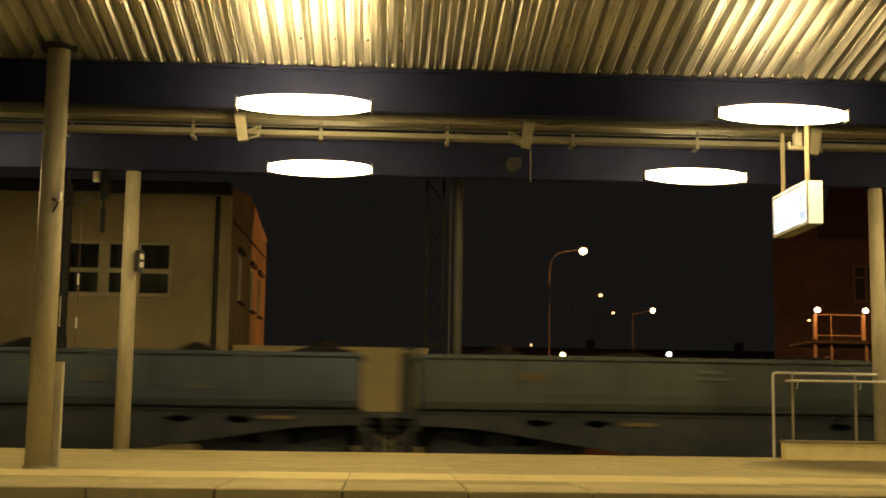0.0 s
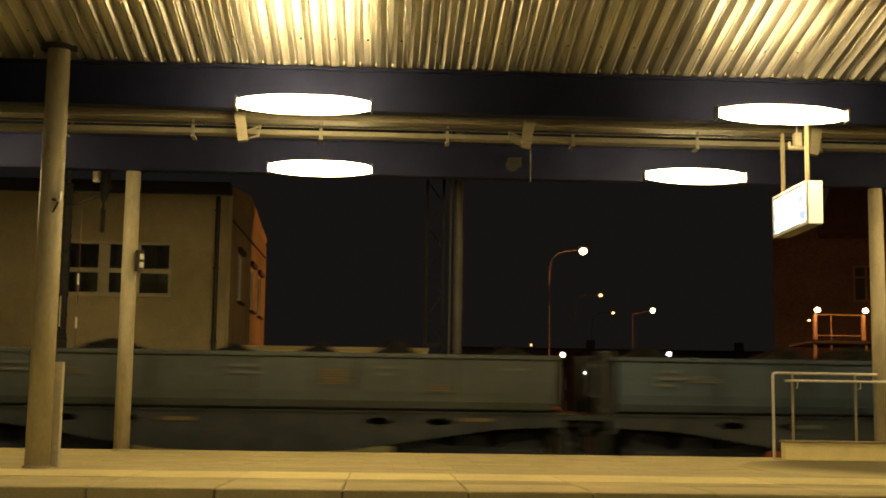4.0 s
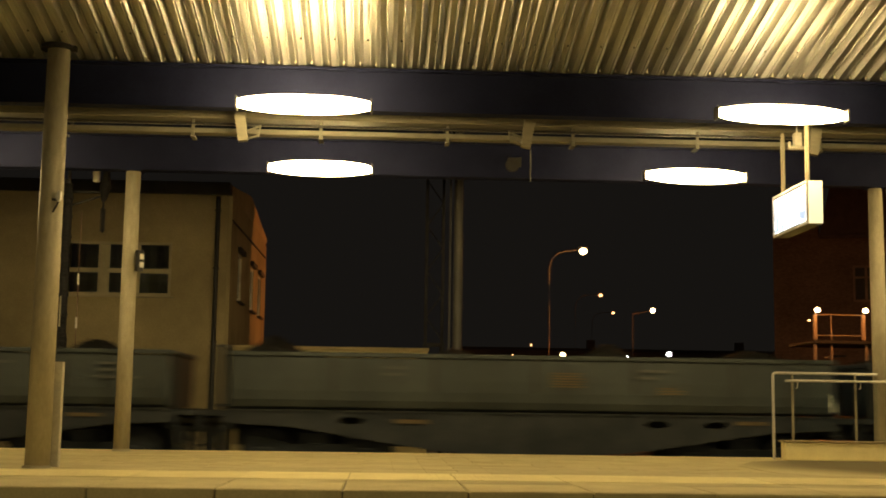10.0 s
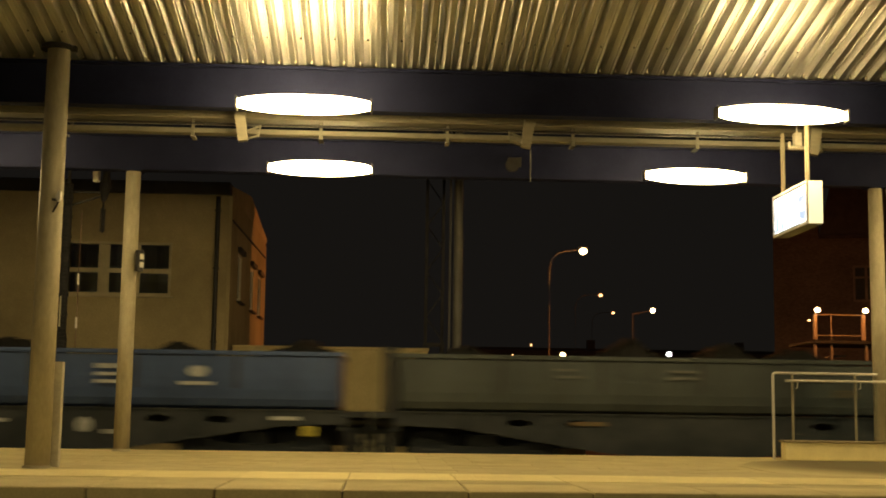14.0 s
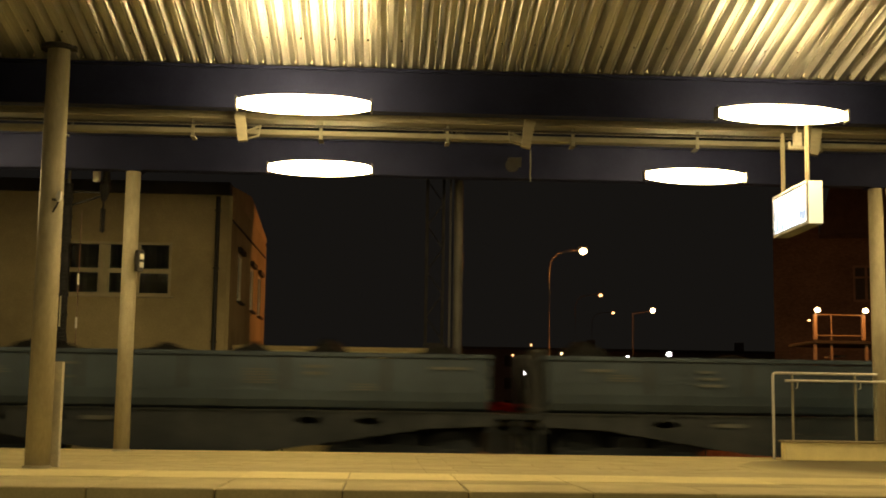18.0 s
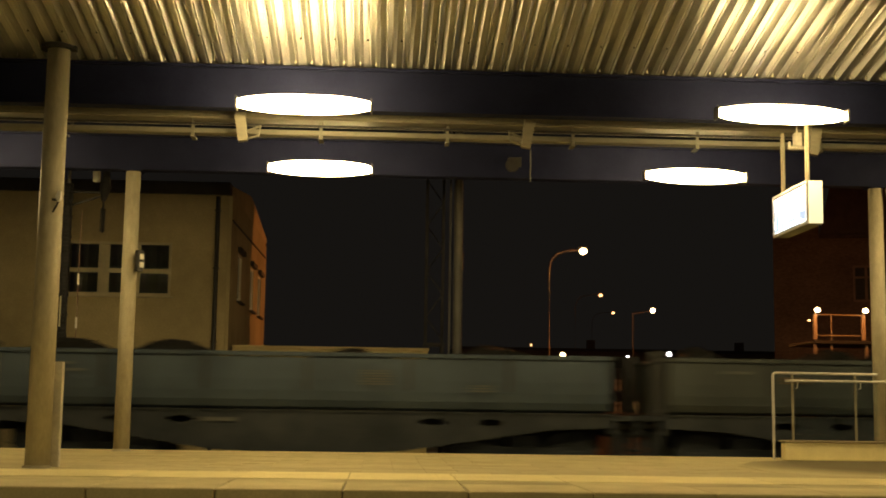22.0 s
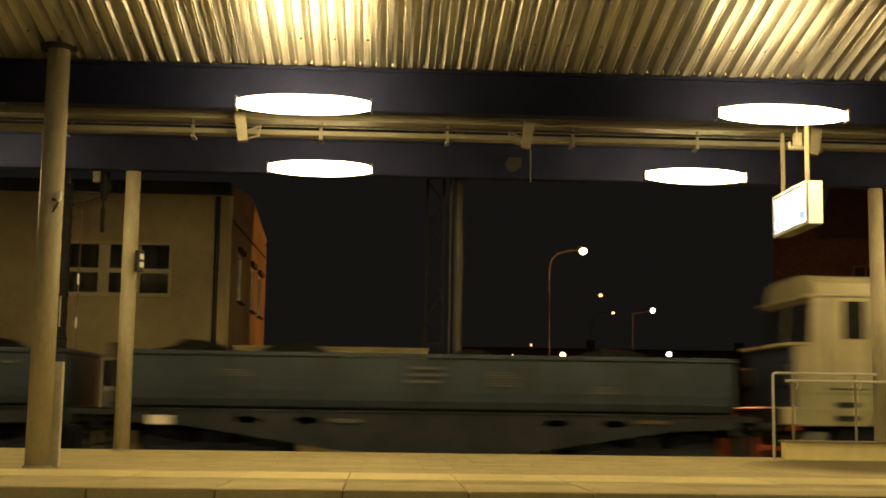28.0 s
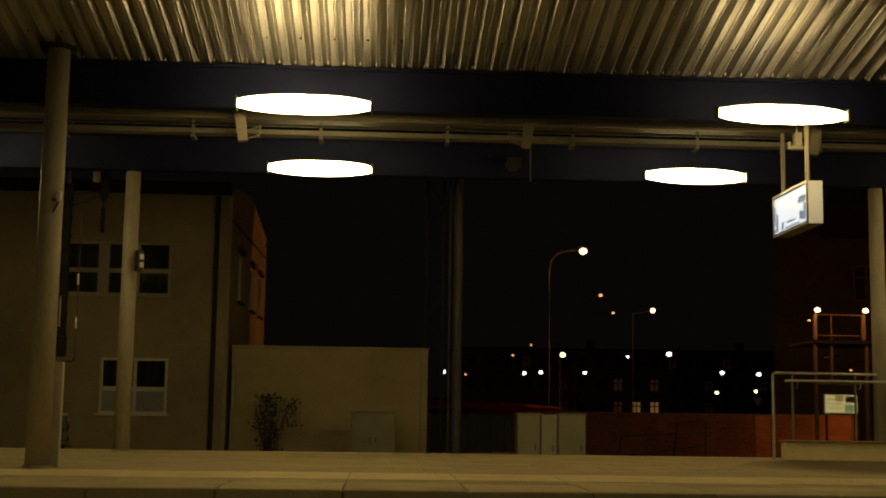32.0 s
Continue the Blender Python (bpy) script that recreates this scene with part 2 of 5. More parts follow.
M_LOCO_BLUE = surf("light_blue_loco_paint", (0.105, 0.195, 0.37), (0.080, 0.155, 0.30), 0.30, 0, 0.7, 24, 0.04, coat=0.35)
M_LOCO_NAVY = surf("navy_skirt_and_end_shade", (0.030, 0.042, 0.085), (0.020, 0.029, 0.060), 0.5, 0, 0.9, 24, 0.05, spec=0.3)
M_LOCO_LETTER = surf("pale_grey_lettering", (0.40, 0.40, 0.34), (0.29, 0.29, 0.25), 0.5, 0, 5, 30, 0.04)
M_LOCO_STRIPE = surf("pale_yellow_stripe", (0.33, 0.30, 0.18), (0.25, 0.23, 0.14), 0.4, 0, 1, 30, 0.04)
M_LOCO_ROOF = surf("grey_loco_roof", (0.055, 0.075, 0.095), (0.035, 0.048, 0.06), 0.5, 0.2, 1, 24, 0.1)
M_LOCO_GLASS = surf("dark_cab_glass", (0.020, 0.022, 0.022), (0.012, 0.013, 0.013), 0.05, 0, 1, 20, 0.0, coat=1.0, gloss=0.02)
M_LOCO_GLASS.node_tree.nodes["Principled BSDF"].inputs["Coat IOR"].default_value = 2.1
M_BLIND = surf("yellowed_window_blind", (0.42, 0.36, 0.20), (0.33, 0.28, 0.15), 0.6, 0, 2, 30, 0.05, coat=0.6)
M_LAMP = glow("fluorescent_diffuser", (1.0, 0.72, 0.31), LAMP_GLOW)
M_LAMP_TIRED = glow("tired_fluorescent_diffuser", (1.0, 0.72, 0.31), 45.0)
M_LAMP_FAR = glow("aged_fluorescent_diffuser", (1.0, 0.76, 0.36), 36.0)
M_SIGN_FACE = glow("lit_sign_face", (0.80, 0.92, 1.0), 2.2)
M_SIGN_END = glow("lit_sign_end", (1.0, 0.90, 0.55), 0.42)
M_SIGN_BLUE = glow("blue_sign_print", (0.30, 0.52, 0.85), 0.75, 0.3)
M_SODIUM = glow("sodium_lamp", (1.0, 0.66, 0.30), 11.0)
M_SODIUM_DIM = glow("far_sodium_lamp", (1.0, 0.46, 0.17), 3.0)
M_TAIL = glow("red_tail_lamp", (1.0, 0.035, 0.015), 60.0, 0.3)
M_COOL = glow("cool_white_lamp", (1.0, 0.90, 0.95), 8.0)
M_WARM_WIN = glow("lit_window", (1.0, 0.50, 0.13), 0.30, 0.1)
M_DIM_WIN = glow("dim_window", (1.0, 0.36, 0.09), 0.035, 0.05)
M_FAINT_WIN = glow("curtained_window", (1.0, 0.50, 0.26), 0.007, 0.05)
M_BOARD_WARM = glow("warm_board_picture", (1.0, 0.55, 0.12), 0.5, 0.4)
M_BOARD_GREEN = glow("greenish_board_picture", (0.55, 0.75, 0.28), 0.5, 0.4)
M_DARK_WIN = surf("unlit_far_pane", (0.05, 0.045, 0.04), (0.03, 0.028, 0.026), 0.7, 0, 1, 10, 0.0, spec=0.1)
M_BOARD = glow("lit_display_board", (1.0, 0.78, 0.30), 1.15, 0.3)
M_REFLECT = surf("reflector_white", (0.78, 0.76, 0.70), (0.7, 0.68, 0.62), 0.4, 0, 5, 50, 0.02)


# ---- mesh helpers ----
def mesh_of(name, bm, material, smooth=False):
    me = bpy.data.meshes.new(name)
    bmesh.ops.recalc_face_normals(bm, faces=bm.faces)
    bm.to_mesh(me)
    bm.free()
    me.materials.append(material)
    if smooth:
        for f in me.polygons:
            f.use_smooth = True
    return me


def part(name, bm, material, parent=None, label="", at=None, smooth=False):
    ob = new(name, mesh_of(name, bm, material, smooth))
    ob.parent = parent
    if at is not None:
        ob.matrix_basis = at
    if label:
        tagged(ob, label)
    return ob


def thing(name, x, y, z, label, category, group="", kind=""):
    ob = new(name)
    ob.location = (x, y, z)
    ob.empty_display_size = 0.1
    return tagged(ob, label, category, group, kind)


def add_box(bm, x0, x1, y0, y1, z0, z1, bevel=0.0):
    v = [bm.verts.new(c) for c in ((x0, y0, z0), (x1, y0, z0), (x1, y1, z0), (x0, y1, z0),
                                   (x0, y0, z1), (x1, y0, z1), (x1, y1, z1), (x0, y1, z1))]
    fs = [bm.faces.new([v[i] for i in q]) for q in ((3, 2, 1, 0), (4, 5, 6, 7), (0, 1, 5, 4), (1, 2, 6, 5), (2, 3, 7, 6), (3, 0, 4, 7))]
    if bevel:
        es = {e for f in fs for e in f.edges}
        bmesh.ops.bevel(bm, geom=list(es), offset=bevel, segments=1, affect="EDGES")
    return bm


def box(x0, x1, y0, y1, z0, z1, bevel=0.0):
    return add_box(bmesh.new(), x0, x1, y0, y1, z0, z1, bevel)


def add_tube(bm, a, b, r0, r1=None, n=16):
    a, b = Vector(a), Vector(b)
    r1 = r0 if r1 is None else r1
    q = (b - a).to_track_quat("Z", "Y")
    rings = []
    for c, r in ((a, r0), (b, r1)):
        rings.append([bm.verts.new(c + q @ Vector((r * math.cos(2 * math.pi * i / n), r * math.sin(2 * math.pi * i / n), 0))) for i in range(n)])
    for i in range(n):
        bm.faces.new((rings[0][i], rings[0][(i + 1) % n], rings[1][(i + 1) % n], rings[1][i]))
    bm.faces.new(rings[0][::-1])
    bm.faces.new(rings[1])
    return bm


def tube(a, b, r0, r1=None, n=16):
    return add_tube(bmesh.new(), a, b, r0, r1, n)


def pipe(points, r, n=10):
    """A tube along a bent line."""
    bm = bmesh.new()
    pts = [Vector(p) for p in points]
    rings = []
    for i, c in enumerate(pts):
        d = (pts[min(i + 1, len(pts) - 1)] - pts[max(i - 1, 0)]).normalized()
        q = d.to_track_quat("Z", "Y")
        rings.append([bm.verts.new(c + q @ Vector((r * math.cos(2 * math.pi * k / n), r * math.sin(2 * math.pi * k / n), 0))) for k in range(n)])
    for s, t in zip(rings, rings[1:]):
        best = min(range(n), key=lambda o: (s[0].co - t[o].co).length)
        for k in range(n):
            bm.faces.new((s[k], s[(k + 1) % n], t[(k + 1 + best) % n], t[(k + best) % n]))
    bm.faces.new(rings[0][::-1])
    bm.faces.new(rings[-1])
    return bm


def prism(outline, y0, y1):
    """A plate: an outline in x and z, thick from y0 to y1."""
    bm = bmesh.new()
    front = [bm.verts.new((x, y0, z)) for x, z in outline]
    back = [bm.verts.new((x, y1, z)) for x, z in outline]
    n = len(outline)
    bm.faces.new(front)
    bm.faces.new(back[::-1])
    for i in range(n):
        bm.faces.new((front[i], back[i], back[(i + 1) % n], front[(i + 1) % n]))
    return bm


def prism_flat(outline, z0, z1):
    """A slab: an outline in x and y, thick from z0 to z1."""
    bm = prism(outline, z0, z1)
    for v in bm.verts:
        v.co = Vector((v.co.x, v.co.z, v.co.y))
    return bm


def holed_wall(x0, x1, z0, z1, y0, y1, holes):
    """A wall in the x-z plane with thickness and real openings (x0, x1, z0, z1)."""
    xs = sorted({x0, x1, *[h[0] for h in holes], *[h[1] for h in holes]})
    zs = sorted({z0, z1, *[h[2] for h in holes], *[h[3] for h in holes]})
    nx, nz = len(xs) - 1, len(zs) - 1
    solid = [[not any(h[0] <= (xs[i] + xs[i + 1]) / 2 <= h[1] and h[2] <= (zs[j] + zs[j + 1]) / 2 <= h[3] for h in holes)
              for j in range(nz)] for i in range(nx)]
    bm = bmesh.new()
    cache = {}

    def v(i, j, y):
        k = (i, j, y)
        if k not in cache:
            cache[k] = bm.verts.new((xs[i], y, zs[j]))
        return cache[k]

    for i in range(nx):
        for j in range(nz):
            if not solid[i][j]:
                continue
            bm.faces.new((v(i, j, y0), v(i + 1, j, y0), v(i + 1, j + 1, y0), v(i, j + 1, y0)))
            bm.faces.new((v(i, j, y1), v(i, j + 1, y1), v(i + 1, j + 1, y1), v(i + 1, j, y1)))
            for di, dj, a, b in ((-1, 0, (i, j), (i, j + 1)), (1, 0, (i + 1, j), (i + 1, j + 1)), (0, -1, (i, j), (i + 1, j)), (0, 1, (i, j + 1), (i + 1, j + 1))):
                ii, jj = i + di, j + dj
                if not (0 <= ii < nx and 0 <= jj < nz) or not solid[ii][jj]:
                    bm.faces.new((v(*a, y0), v(*b, y0), v(*b, y1), v(*a, y1)))
    return bm


def ring_plate(x0, x1, z0, z1, w, y0, y1):
    return holed_wall(x0, x1, z0, z1, y0, y1, [(x0 + w, x1 - w, z0 + w, z1 - w)])


# ---- ground and tracks ----
tagged(part("ground", box(-1500, 1500, -1200, 1800, -0.6, -0.22), M_GROUND), "dark gravelly ground of the station yard", "ground", kind="structure")


def track(y, x0, x1):
    t = thing("track", 0, y, 0, "railway track with rusty rails on concrete sleepers", "railway track", "tracks", "structure")
    bm = bmesh.new()
    rows = [(-2.0, -0.24), (-1.5, -0.03), (1.5, -0.03), (2.0, -0.24)]
    for (ya, za), (yb, zb) in zip(rows, rows[1:]):
        bm.faces.new([bm.verts.new(c) for c in ((x0, ya, za - 0.14), (x1, ya, za - 0.14), (x1, yb, zb - 0.14), (x0, yb, zb - 0.14))])
    part("ballast_bed", bm, M_BALLAST, t)
    for s in (-0.7535, 0.7535):
        bm = bmesh.new()
        add_box(bm, x0, x1, s - 0.036, s + 0.036, -0.045, 0.0)
        add_box(bm, x0, x1, s - 0.009, s + 0.009, -0.125, -0.045)
        add_box(bm, x0, x1, s - 0.07, s + 0.07, -0.145, -0.125)
        part("rail", bm, M_RAIL, t)
    bm = bmesh.new()
    x = x0
    while x < x1:
        add_box(bm, x - 0.13, x + 0.13, -1.3, 1.3, -0.33, -0.148)
        x += 0.65
    tagged(part("sleepers", bm, M_SLEEPER, t), kind="stuff")


track(23.7, -60, 60)
track(10.4, -60, 60)

# ---- platform ----
PX0, PX1, PY0, PY1, PZ = -40.0, 42.0, 12.1, 22.15, 0.55
platform = tagged(part("platform", box(PX0, PX1, PY0 + 0.06, PY1 - 0.02, -0.3, PZ - 0.016), M_JOINT), "island station platform of concrete slabs under a canopy", "platform", kind="structure")
SLAB = 1.195
edge_top = mesh_of("edge_slab", box(-SLAB / 2 + 0.007, SLAB / 2 - 0.007, 0, 1.17, PZ - 0.16, PZ, 0.012), M_CONCRETE)
edge_face = mesh_of("edge_block", box(-SLAB / 2 + 0.010, SLAB / 2 - 0.010, 0.05, 0.20, -0.28, PZ - 0.165, 0.012), M_EDGE)


def tactile_mesh():
    bm = box(-SLAB / 2 + 0.005, SLAB / 2 - 0.005, 0, 1.415, PZ - 0.08, PZ - 0.003)
    k = -SLAB / 2 + 0.06
    while k < SLAB / 2 - 0.04:
        add_box(bm, k - 0.016, k + 0.016, 0.05, 1.365, PZ - 0.004, PZ - 0.0015)
        k += 0.0745
    return mesh_of("tactile_slab", bm, M_TACTILE)


tactile = tactile_mesh()
line_slab = mesh_of("guide_strip", box(-SLAB / 2 + 0.005, SLAB / 2 - 0.005, 0, 0.645, PZ - 0.08, PZ - 0.006), M_GUIDE)
paver = mesh_of("paving_slab", box(-0.398, 0.398, 0, 0.408, PZ - 0.04, PZ - 0.004, 0.003), M_PAVER)
plain_paver = mesh_of("border_slab", box(-SLAB / 2 + 0.006, SLAB / 2 - 0.006, 0, 0.6, PZ - 0.07, PZ - 0.002, 0.006), M_CONCRETE)


def lay(name, me, x, y, dz=0.0):
    ob = new(name, me)
    ob.parent = platform
    ob.location = (x, y, dz)


for i in range(-9, 14):
    x = 0.2725 + i * SLAB
    lay("edge_slab", edge_top, x, PY0, random.uniform(-0.002, 0.002))
    lay("edge_block", edge_face, x, PY0, 0)
    lay("guide_strip", line_slab, x, PY0 + 1.18)
    lay("tactile_slab", tactile, x + 0.004, PY0 + 1.835, random.uniform(-0.001, 0.002))
    lay("border_slab", plain_paver, x, PY1 - 0.62)
for j in range(15):
    for i in range(-9 if j > 5 else -8, 12):
        if (i < -7 or i > 10) and j < 4:
            continue
        lay("paving_slab", paver, 0.2 + i * 0.8 + (0.4 if j % 2 else 0), 15.37 + j * 0.411, random.uniform(-0.002, 0.002))
rest = bmesh.new()
for x0, x1 in ((PX0, -11.68), (15.81, PX1)):
    add_box(rest, x0, x1, PY0, PY1, PZ - 0.14, PZ - 0.01)
tagged(part("outer_paving", rest, M_PAVER, platform), kind="stuff")

for x0, x1 in ((-11.68, -7.42), (9.82, 15.80)):
    bm = box(x0, x1, 15.37, 21.52, PZ - 0.12, PZ - 0.006)
    tagged(part("side_paving", bm, M_PAVER, platform), kind="stuff")

part("asphalt_patch", prism_flat([(5.6, 15.45), (5.2, 16.6), (5.3, 18.6), (6.0, 20.2), (6.9, 20.95), (15.6, 20.95), (15.6, 15.45)], PZ - 0.03, PZ - 0.0008), M_DARK_PATCH, platform, "paving with a broad soft darker patch")

# ---- canopy: two slopes falling to a valley gutter ----
VALLEY_Y, VALLEY_Z, SLOPE = 17.0, 5.445, 0.205
CX0, CX1 = -23.872, 28.0
RIB = 0.207


def canopy_z(y):
    return VALLEY_Z + SLOPE * abs(y - VALLEY_Y)


def rib_profile():
    """One pitch of the trapezoidal sheet, its folds rounded."""
    folds = [(0.062, 0.0, 0.004), (0.067, 0.006, 0.003), (0.075, 0.006, 0.003), (0.080, 0.0, 0.004), (0.096, 0.0, 0.012), (0.146, 0.078, 0.008), (0.157, 0.078, 0.008), (0.203, 0.0, 0.012)]
    pts = [(0.0, 0.0)]
    ends = [(0.0, 0.0), *[(f[0], f[1]) for f in folds], (RIB, 0.0)]
    for k, (fx, fz, r) in enumerate(folds):
        c, p, q = Vector((fx, fz)), Vector(ends[k]), Vector(ends[k + 2])
        cut = min(r * 0.6, 0.3 * (p - c).length, 0.3 * (q - c).length)
        a, b = c + (p - c).normalized() * cut, c + (q - c).normalized() * cut
        for u in (0.0, 0.25, 0.5, 0.75, 1.0):
            pts.append(tuple((1 - u) ** 2 * a + 2 * u * (1 - u) * c + u * u * b))
    return pts


def corrugated(y0, y1):
    """Trapezoidal sheet steel, ribs across the platform, 0.2 m apart, each sheet a little wavy."""
    bm = bmesh.new()
    one = rib_profile()
    cols = []
    ys = [y0 + (y1 - y0) * k / 6 for k in range(7)]
    for n in range(int((CX1 - CX0) / RIB)):
        for px, pz in one:
            x = CX0 + n * RIB + px
            cols.append([bm.verts.new((x, y, canopy_z(y) + pz + 0.0007 * noise.noise(Vector((x * 3.1, y * 0.7, 4.0))))) for y in ys])
    for a, b in zip(cols, cols[1:]):
        for k in range(6):
            bm.faces.new((a[k], b[k], b[k + 1], a[k + 1]))
    for f in bm.faces:
        f.smooth = True
    return bm


front_sheet = tagged(part("ceiling", corrugated(12.35, 16.85), M_GALV), "corrugated galvanised steel canopy ceiling sloping down to the gutter", "ceiling", kind="structure")
bm = bmesh.new()
for k in range(0, 250, 2):
    bx = CX0 + 0.052 + RIB * k
    if bx < CX1 - 0.2:
        add_tube(bm, (bx, 15.14, canopy_z(15.14) - 0.016), (bx, 15.14, canopy_z(15.14) + 0.002), 0.011, n=6)
tagged(part("bolt_heads", bm, M_DARK, front_sheet), kind="stuff")
tagged(part("ceiling_rear", corrugated(17.15, 21.95), M_GALV), "corrugated galvanised steel rear canopy ceiling rising from the gutter", "ceiling", kind="structure")
bm = bmesh.new()
for ya, yb in ((12.3, 16.9), (17.1, 22.0)):
    vs = []
    for dz in (0.13, 0.19):
        vs.append([bm.verts.new(c) for c in ((CX0, ya, canopy_z(ya) + dz), (CX1, ya, canopy_z(ya) + dz), (CX1, yb, canopy_z(yb) + dz), (CX0, yb, canopy_z(yb) + dz))])
    bm.faces.new(vs[0])
    bm.faces.new(vs[1])
    for i in range(4):
        bm.faces.new((vs[0][i], vs[0][(i + 1) % 4], vs[1][(i + 1) % 4], vs[1][i]))
tagged(part("canopy_roof", bm, M_FASCIA), "dark roof skin above the canopy sheets", "roof", kind="structure")


def i_beam(y, z0, z1, w, flange=0.03):
    bm = bmesh.new()
    add_box(bm, CX0, CX1, y - 0.012, y + 0.012, z0 + flange, z1 - flange)
    add_box(bm, CX0, CX1, y - w, y + w, z0, z0 + flange)
    add_box(bm, CX0, CX1, y - w, y + w, z1 - flange, z1)
    return bm


beam_1 = tagged(part("beam_front", i_beam(15.95, 5.095, 5.66, 0.11), M_BLUE_STEEL), "dark blue longitudinal steel canopy beam", "beam", "canopy beams", "structure")
beam_2 = tagged(part("beam_rear", i_beam(21.35, 5.26, 5.88, 0.13), M_BLUE_STEEL), "dark blue longitudinal steel canopy beam", "beam", "canopy beams", "structure")
# Pale plates stand in for light leaking through the rib ends.
bm = bmesh.new()
k = 0
while CX0 + RIB * k < CX1:
    xx = CX0 + RIB * k + 0.153
    zz = canopy_z(15.83)
    vs = [bm.verts.new(c) for c in ((xx - 0.014, 15.83, zz + 0.004), (xx + 0.014, 15.83, zz + 0.004), (xx + 0.010, 15.835, zz + 0.058), (xx + 0.005, 15.835, zz + 0.058))]
    ws = [bm.verts.new(v.co + Vector((0, 0.004, 0))) for v in vs]
    bm.faces.new(vs)
    bm.faces.new(ws[::-1])
    for a in range(4):
        bm.faces.new((vs[a], ws[a], ws[(a + 1) % 4], vs[(a + 1) % 4]))
    k += 1
tagged(part("rib_closers", bm, M_CREAM, beam_1), kind="stuff")
for yy, nm in ((12.36, "fascia_front"), (21.98, "fascia_rear")):
    tagged(part(nm, box(CX0, CX1, yy - 0.05, yy - 0.02, canopy_z(yy) - 0.10, canopy_z(yy) + 0.18, 0.005), M_BLUE_STEEL), "dark blue canopy edge trim", "trim", kind="structure")

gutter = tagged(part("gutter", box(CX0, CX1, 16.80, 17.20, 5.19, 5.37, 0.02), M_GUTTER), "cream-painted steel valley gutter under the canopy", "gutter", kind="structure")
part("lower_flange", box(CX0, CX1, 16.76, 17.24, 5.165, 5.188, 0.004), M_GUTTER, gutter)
tray = tagged(part("cable_tray", box(CX0, CX1, 16.90, 17.10, 4.985, 5.055, 0.008), M_TRAY), "dull metal cable tray hung below the gutter", "cable tray")
part("conduit", tube((CX0, 16.86, 5.105), (CX1, 16.86, 5.105), 0.016, n=8), M_DARK, tray)
part("conduit", tube((CX0, 16.94, 5.12), (CX1, 16.94, 5.12), 0.013, n=8), M_GREY_METAL, tray)
k = 0
xx = CX0 + 0.4
while xx < CX1:
    hx = -0.86 + round((xx + 0.86) / 1.727) * 1.727
    bm = box(hx - 0.022, hx + 0.022, 16.88, 16.895, 4.93, 5.19, 0.003)
    add_box(bm, hx - 0.03, hx + 0.03, 16.86, 17.12, 4.925, 4.945)
    part("hanger", bm, M_TRAY, tray)
    xx += 1.727


def bracket(x, m=1):
    b = thing("bracket", x, 16.55, 5.28, "slanted cream steel bracket hanging from the gutter", "bracket", "gutter brackets")
    bm = prism([(-0.10 * m, 0.10), (0.06 * m, 0.10), (0.12 * m, -0.46), (0.0, -0.48)], -0.05, 0.05)
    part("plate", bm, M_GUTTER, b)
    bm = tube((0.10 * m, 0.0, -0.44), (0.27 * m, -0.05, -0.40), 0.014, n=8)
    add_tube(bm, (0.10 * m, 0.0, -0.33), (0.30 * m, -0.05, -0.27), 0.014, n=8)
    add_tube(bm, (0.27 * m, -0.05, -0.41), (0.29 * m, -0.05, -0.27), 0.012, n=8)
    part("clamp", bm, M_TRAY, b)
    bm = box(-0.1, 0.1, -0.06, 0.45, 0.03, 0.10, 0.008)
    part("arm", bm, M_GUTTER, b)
    return b


br = bracket(-1.93)
for bx in (-9.7, -5.8, 9.7):
    copy_thing(br, pose(bx, 16.55, 5.28))
bracket(1.96, -1)
bracket(5.88, -1)


def column(x, y, top, r, collar):
    c = thing("canopy_column", x, y, PZ, "round grey-painted steel canopy column standing on the platform", "column", "canopy columns")
    part("shaft", tube((0, 0, 0.0), (0, 0, top - PZ), r * 1.04, r * 0.97, 32), M_COLUMN, c, smooth=False)
    for f in c.children[0].data.polygons:
        f.use_smooth = len(f.vertices) == 4
    part("foot_ring", tube((0, 0, -0.004), (0, 0, 0.03), r * 1.25, r * 1.18, 32), M_COLUMN, c)
    if collar:
        part("head_plate", tube((0, 0, top - PZ - 0.03), (0, 0, top - PZ + 0.02), r * 1.55, r * 1.55, 32), M_DARK, c)
    else:
        part("head_plate", box(-r * 1.3, r * 1.3, -r * 1.3, r * 1.3, top - PZ - 0.001, top - PZ + 0.018, 0.003), M_BLUE_STEEL, c)
    return c


col_a = column(-4.095, 15.62, canopy_z(15.62) + 0.02, 0.143, True)
col_b = column(-4.24, 21.35, 5.24, 0.126, False)
for cx in (-16.99, 8.60, 21.4):
    copy_thing(col_a, pose(cx + 0.15, 15.62, PZ))
    copy_thing(col_b, pose(cx, 21.35, PZ))

# fittings on and beside the columns
down = thing("downpipe_box", -3.955, 15.84, PZ, "flat cream metal downpipe casing behind a column", "downpipe")
part("casing", box(-0.065, 0.065, -0.05, 0.05, 0.0, 1.28, 0.008), M_CREAM, down)
part("back_strip", box(-0.135, -0.066, -0.02, 0.05, 0.0, 1.28, 0.004), M_DARK, down)

sgn = thing("track_sign", -4.06, 21.17, 3.70, "small dark metal sign with two white plates on a column", "sign")
part("housing", box(-0.065, 0.055, -0.05, 0.05, -0.18, 0.18, 0.012), M_DARK, sgn, at=pose(0.02, 0, 0, 0, 0, 42))
for dz in (0.065, -0.07):
    part("plate", box(-0.03, 0.046, -0.058, -0.051, dz - 0.045, dz + 0.045, 0.002), M_WHITE, sgn, at=pose(0.02, 0, 0, 0, 0, 42))

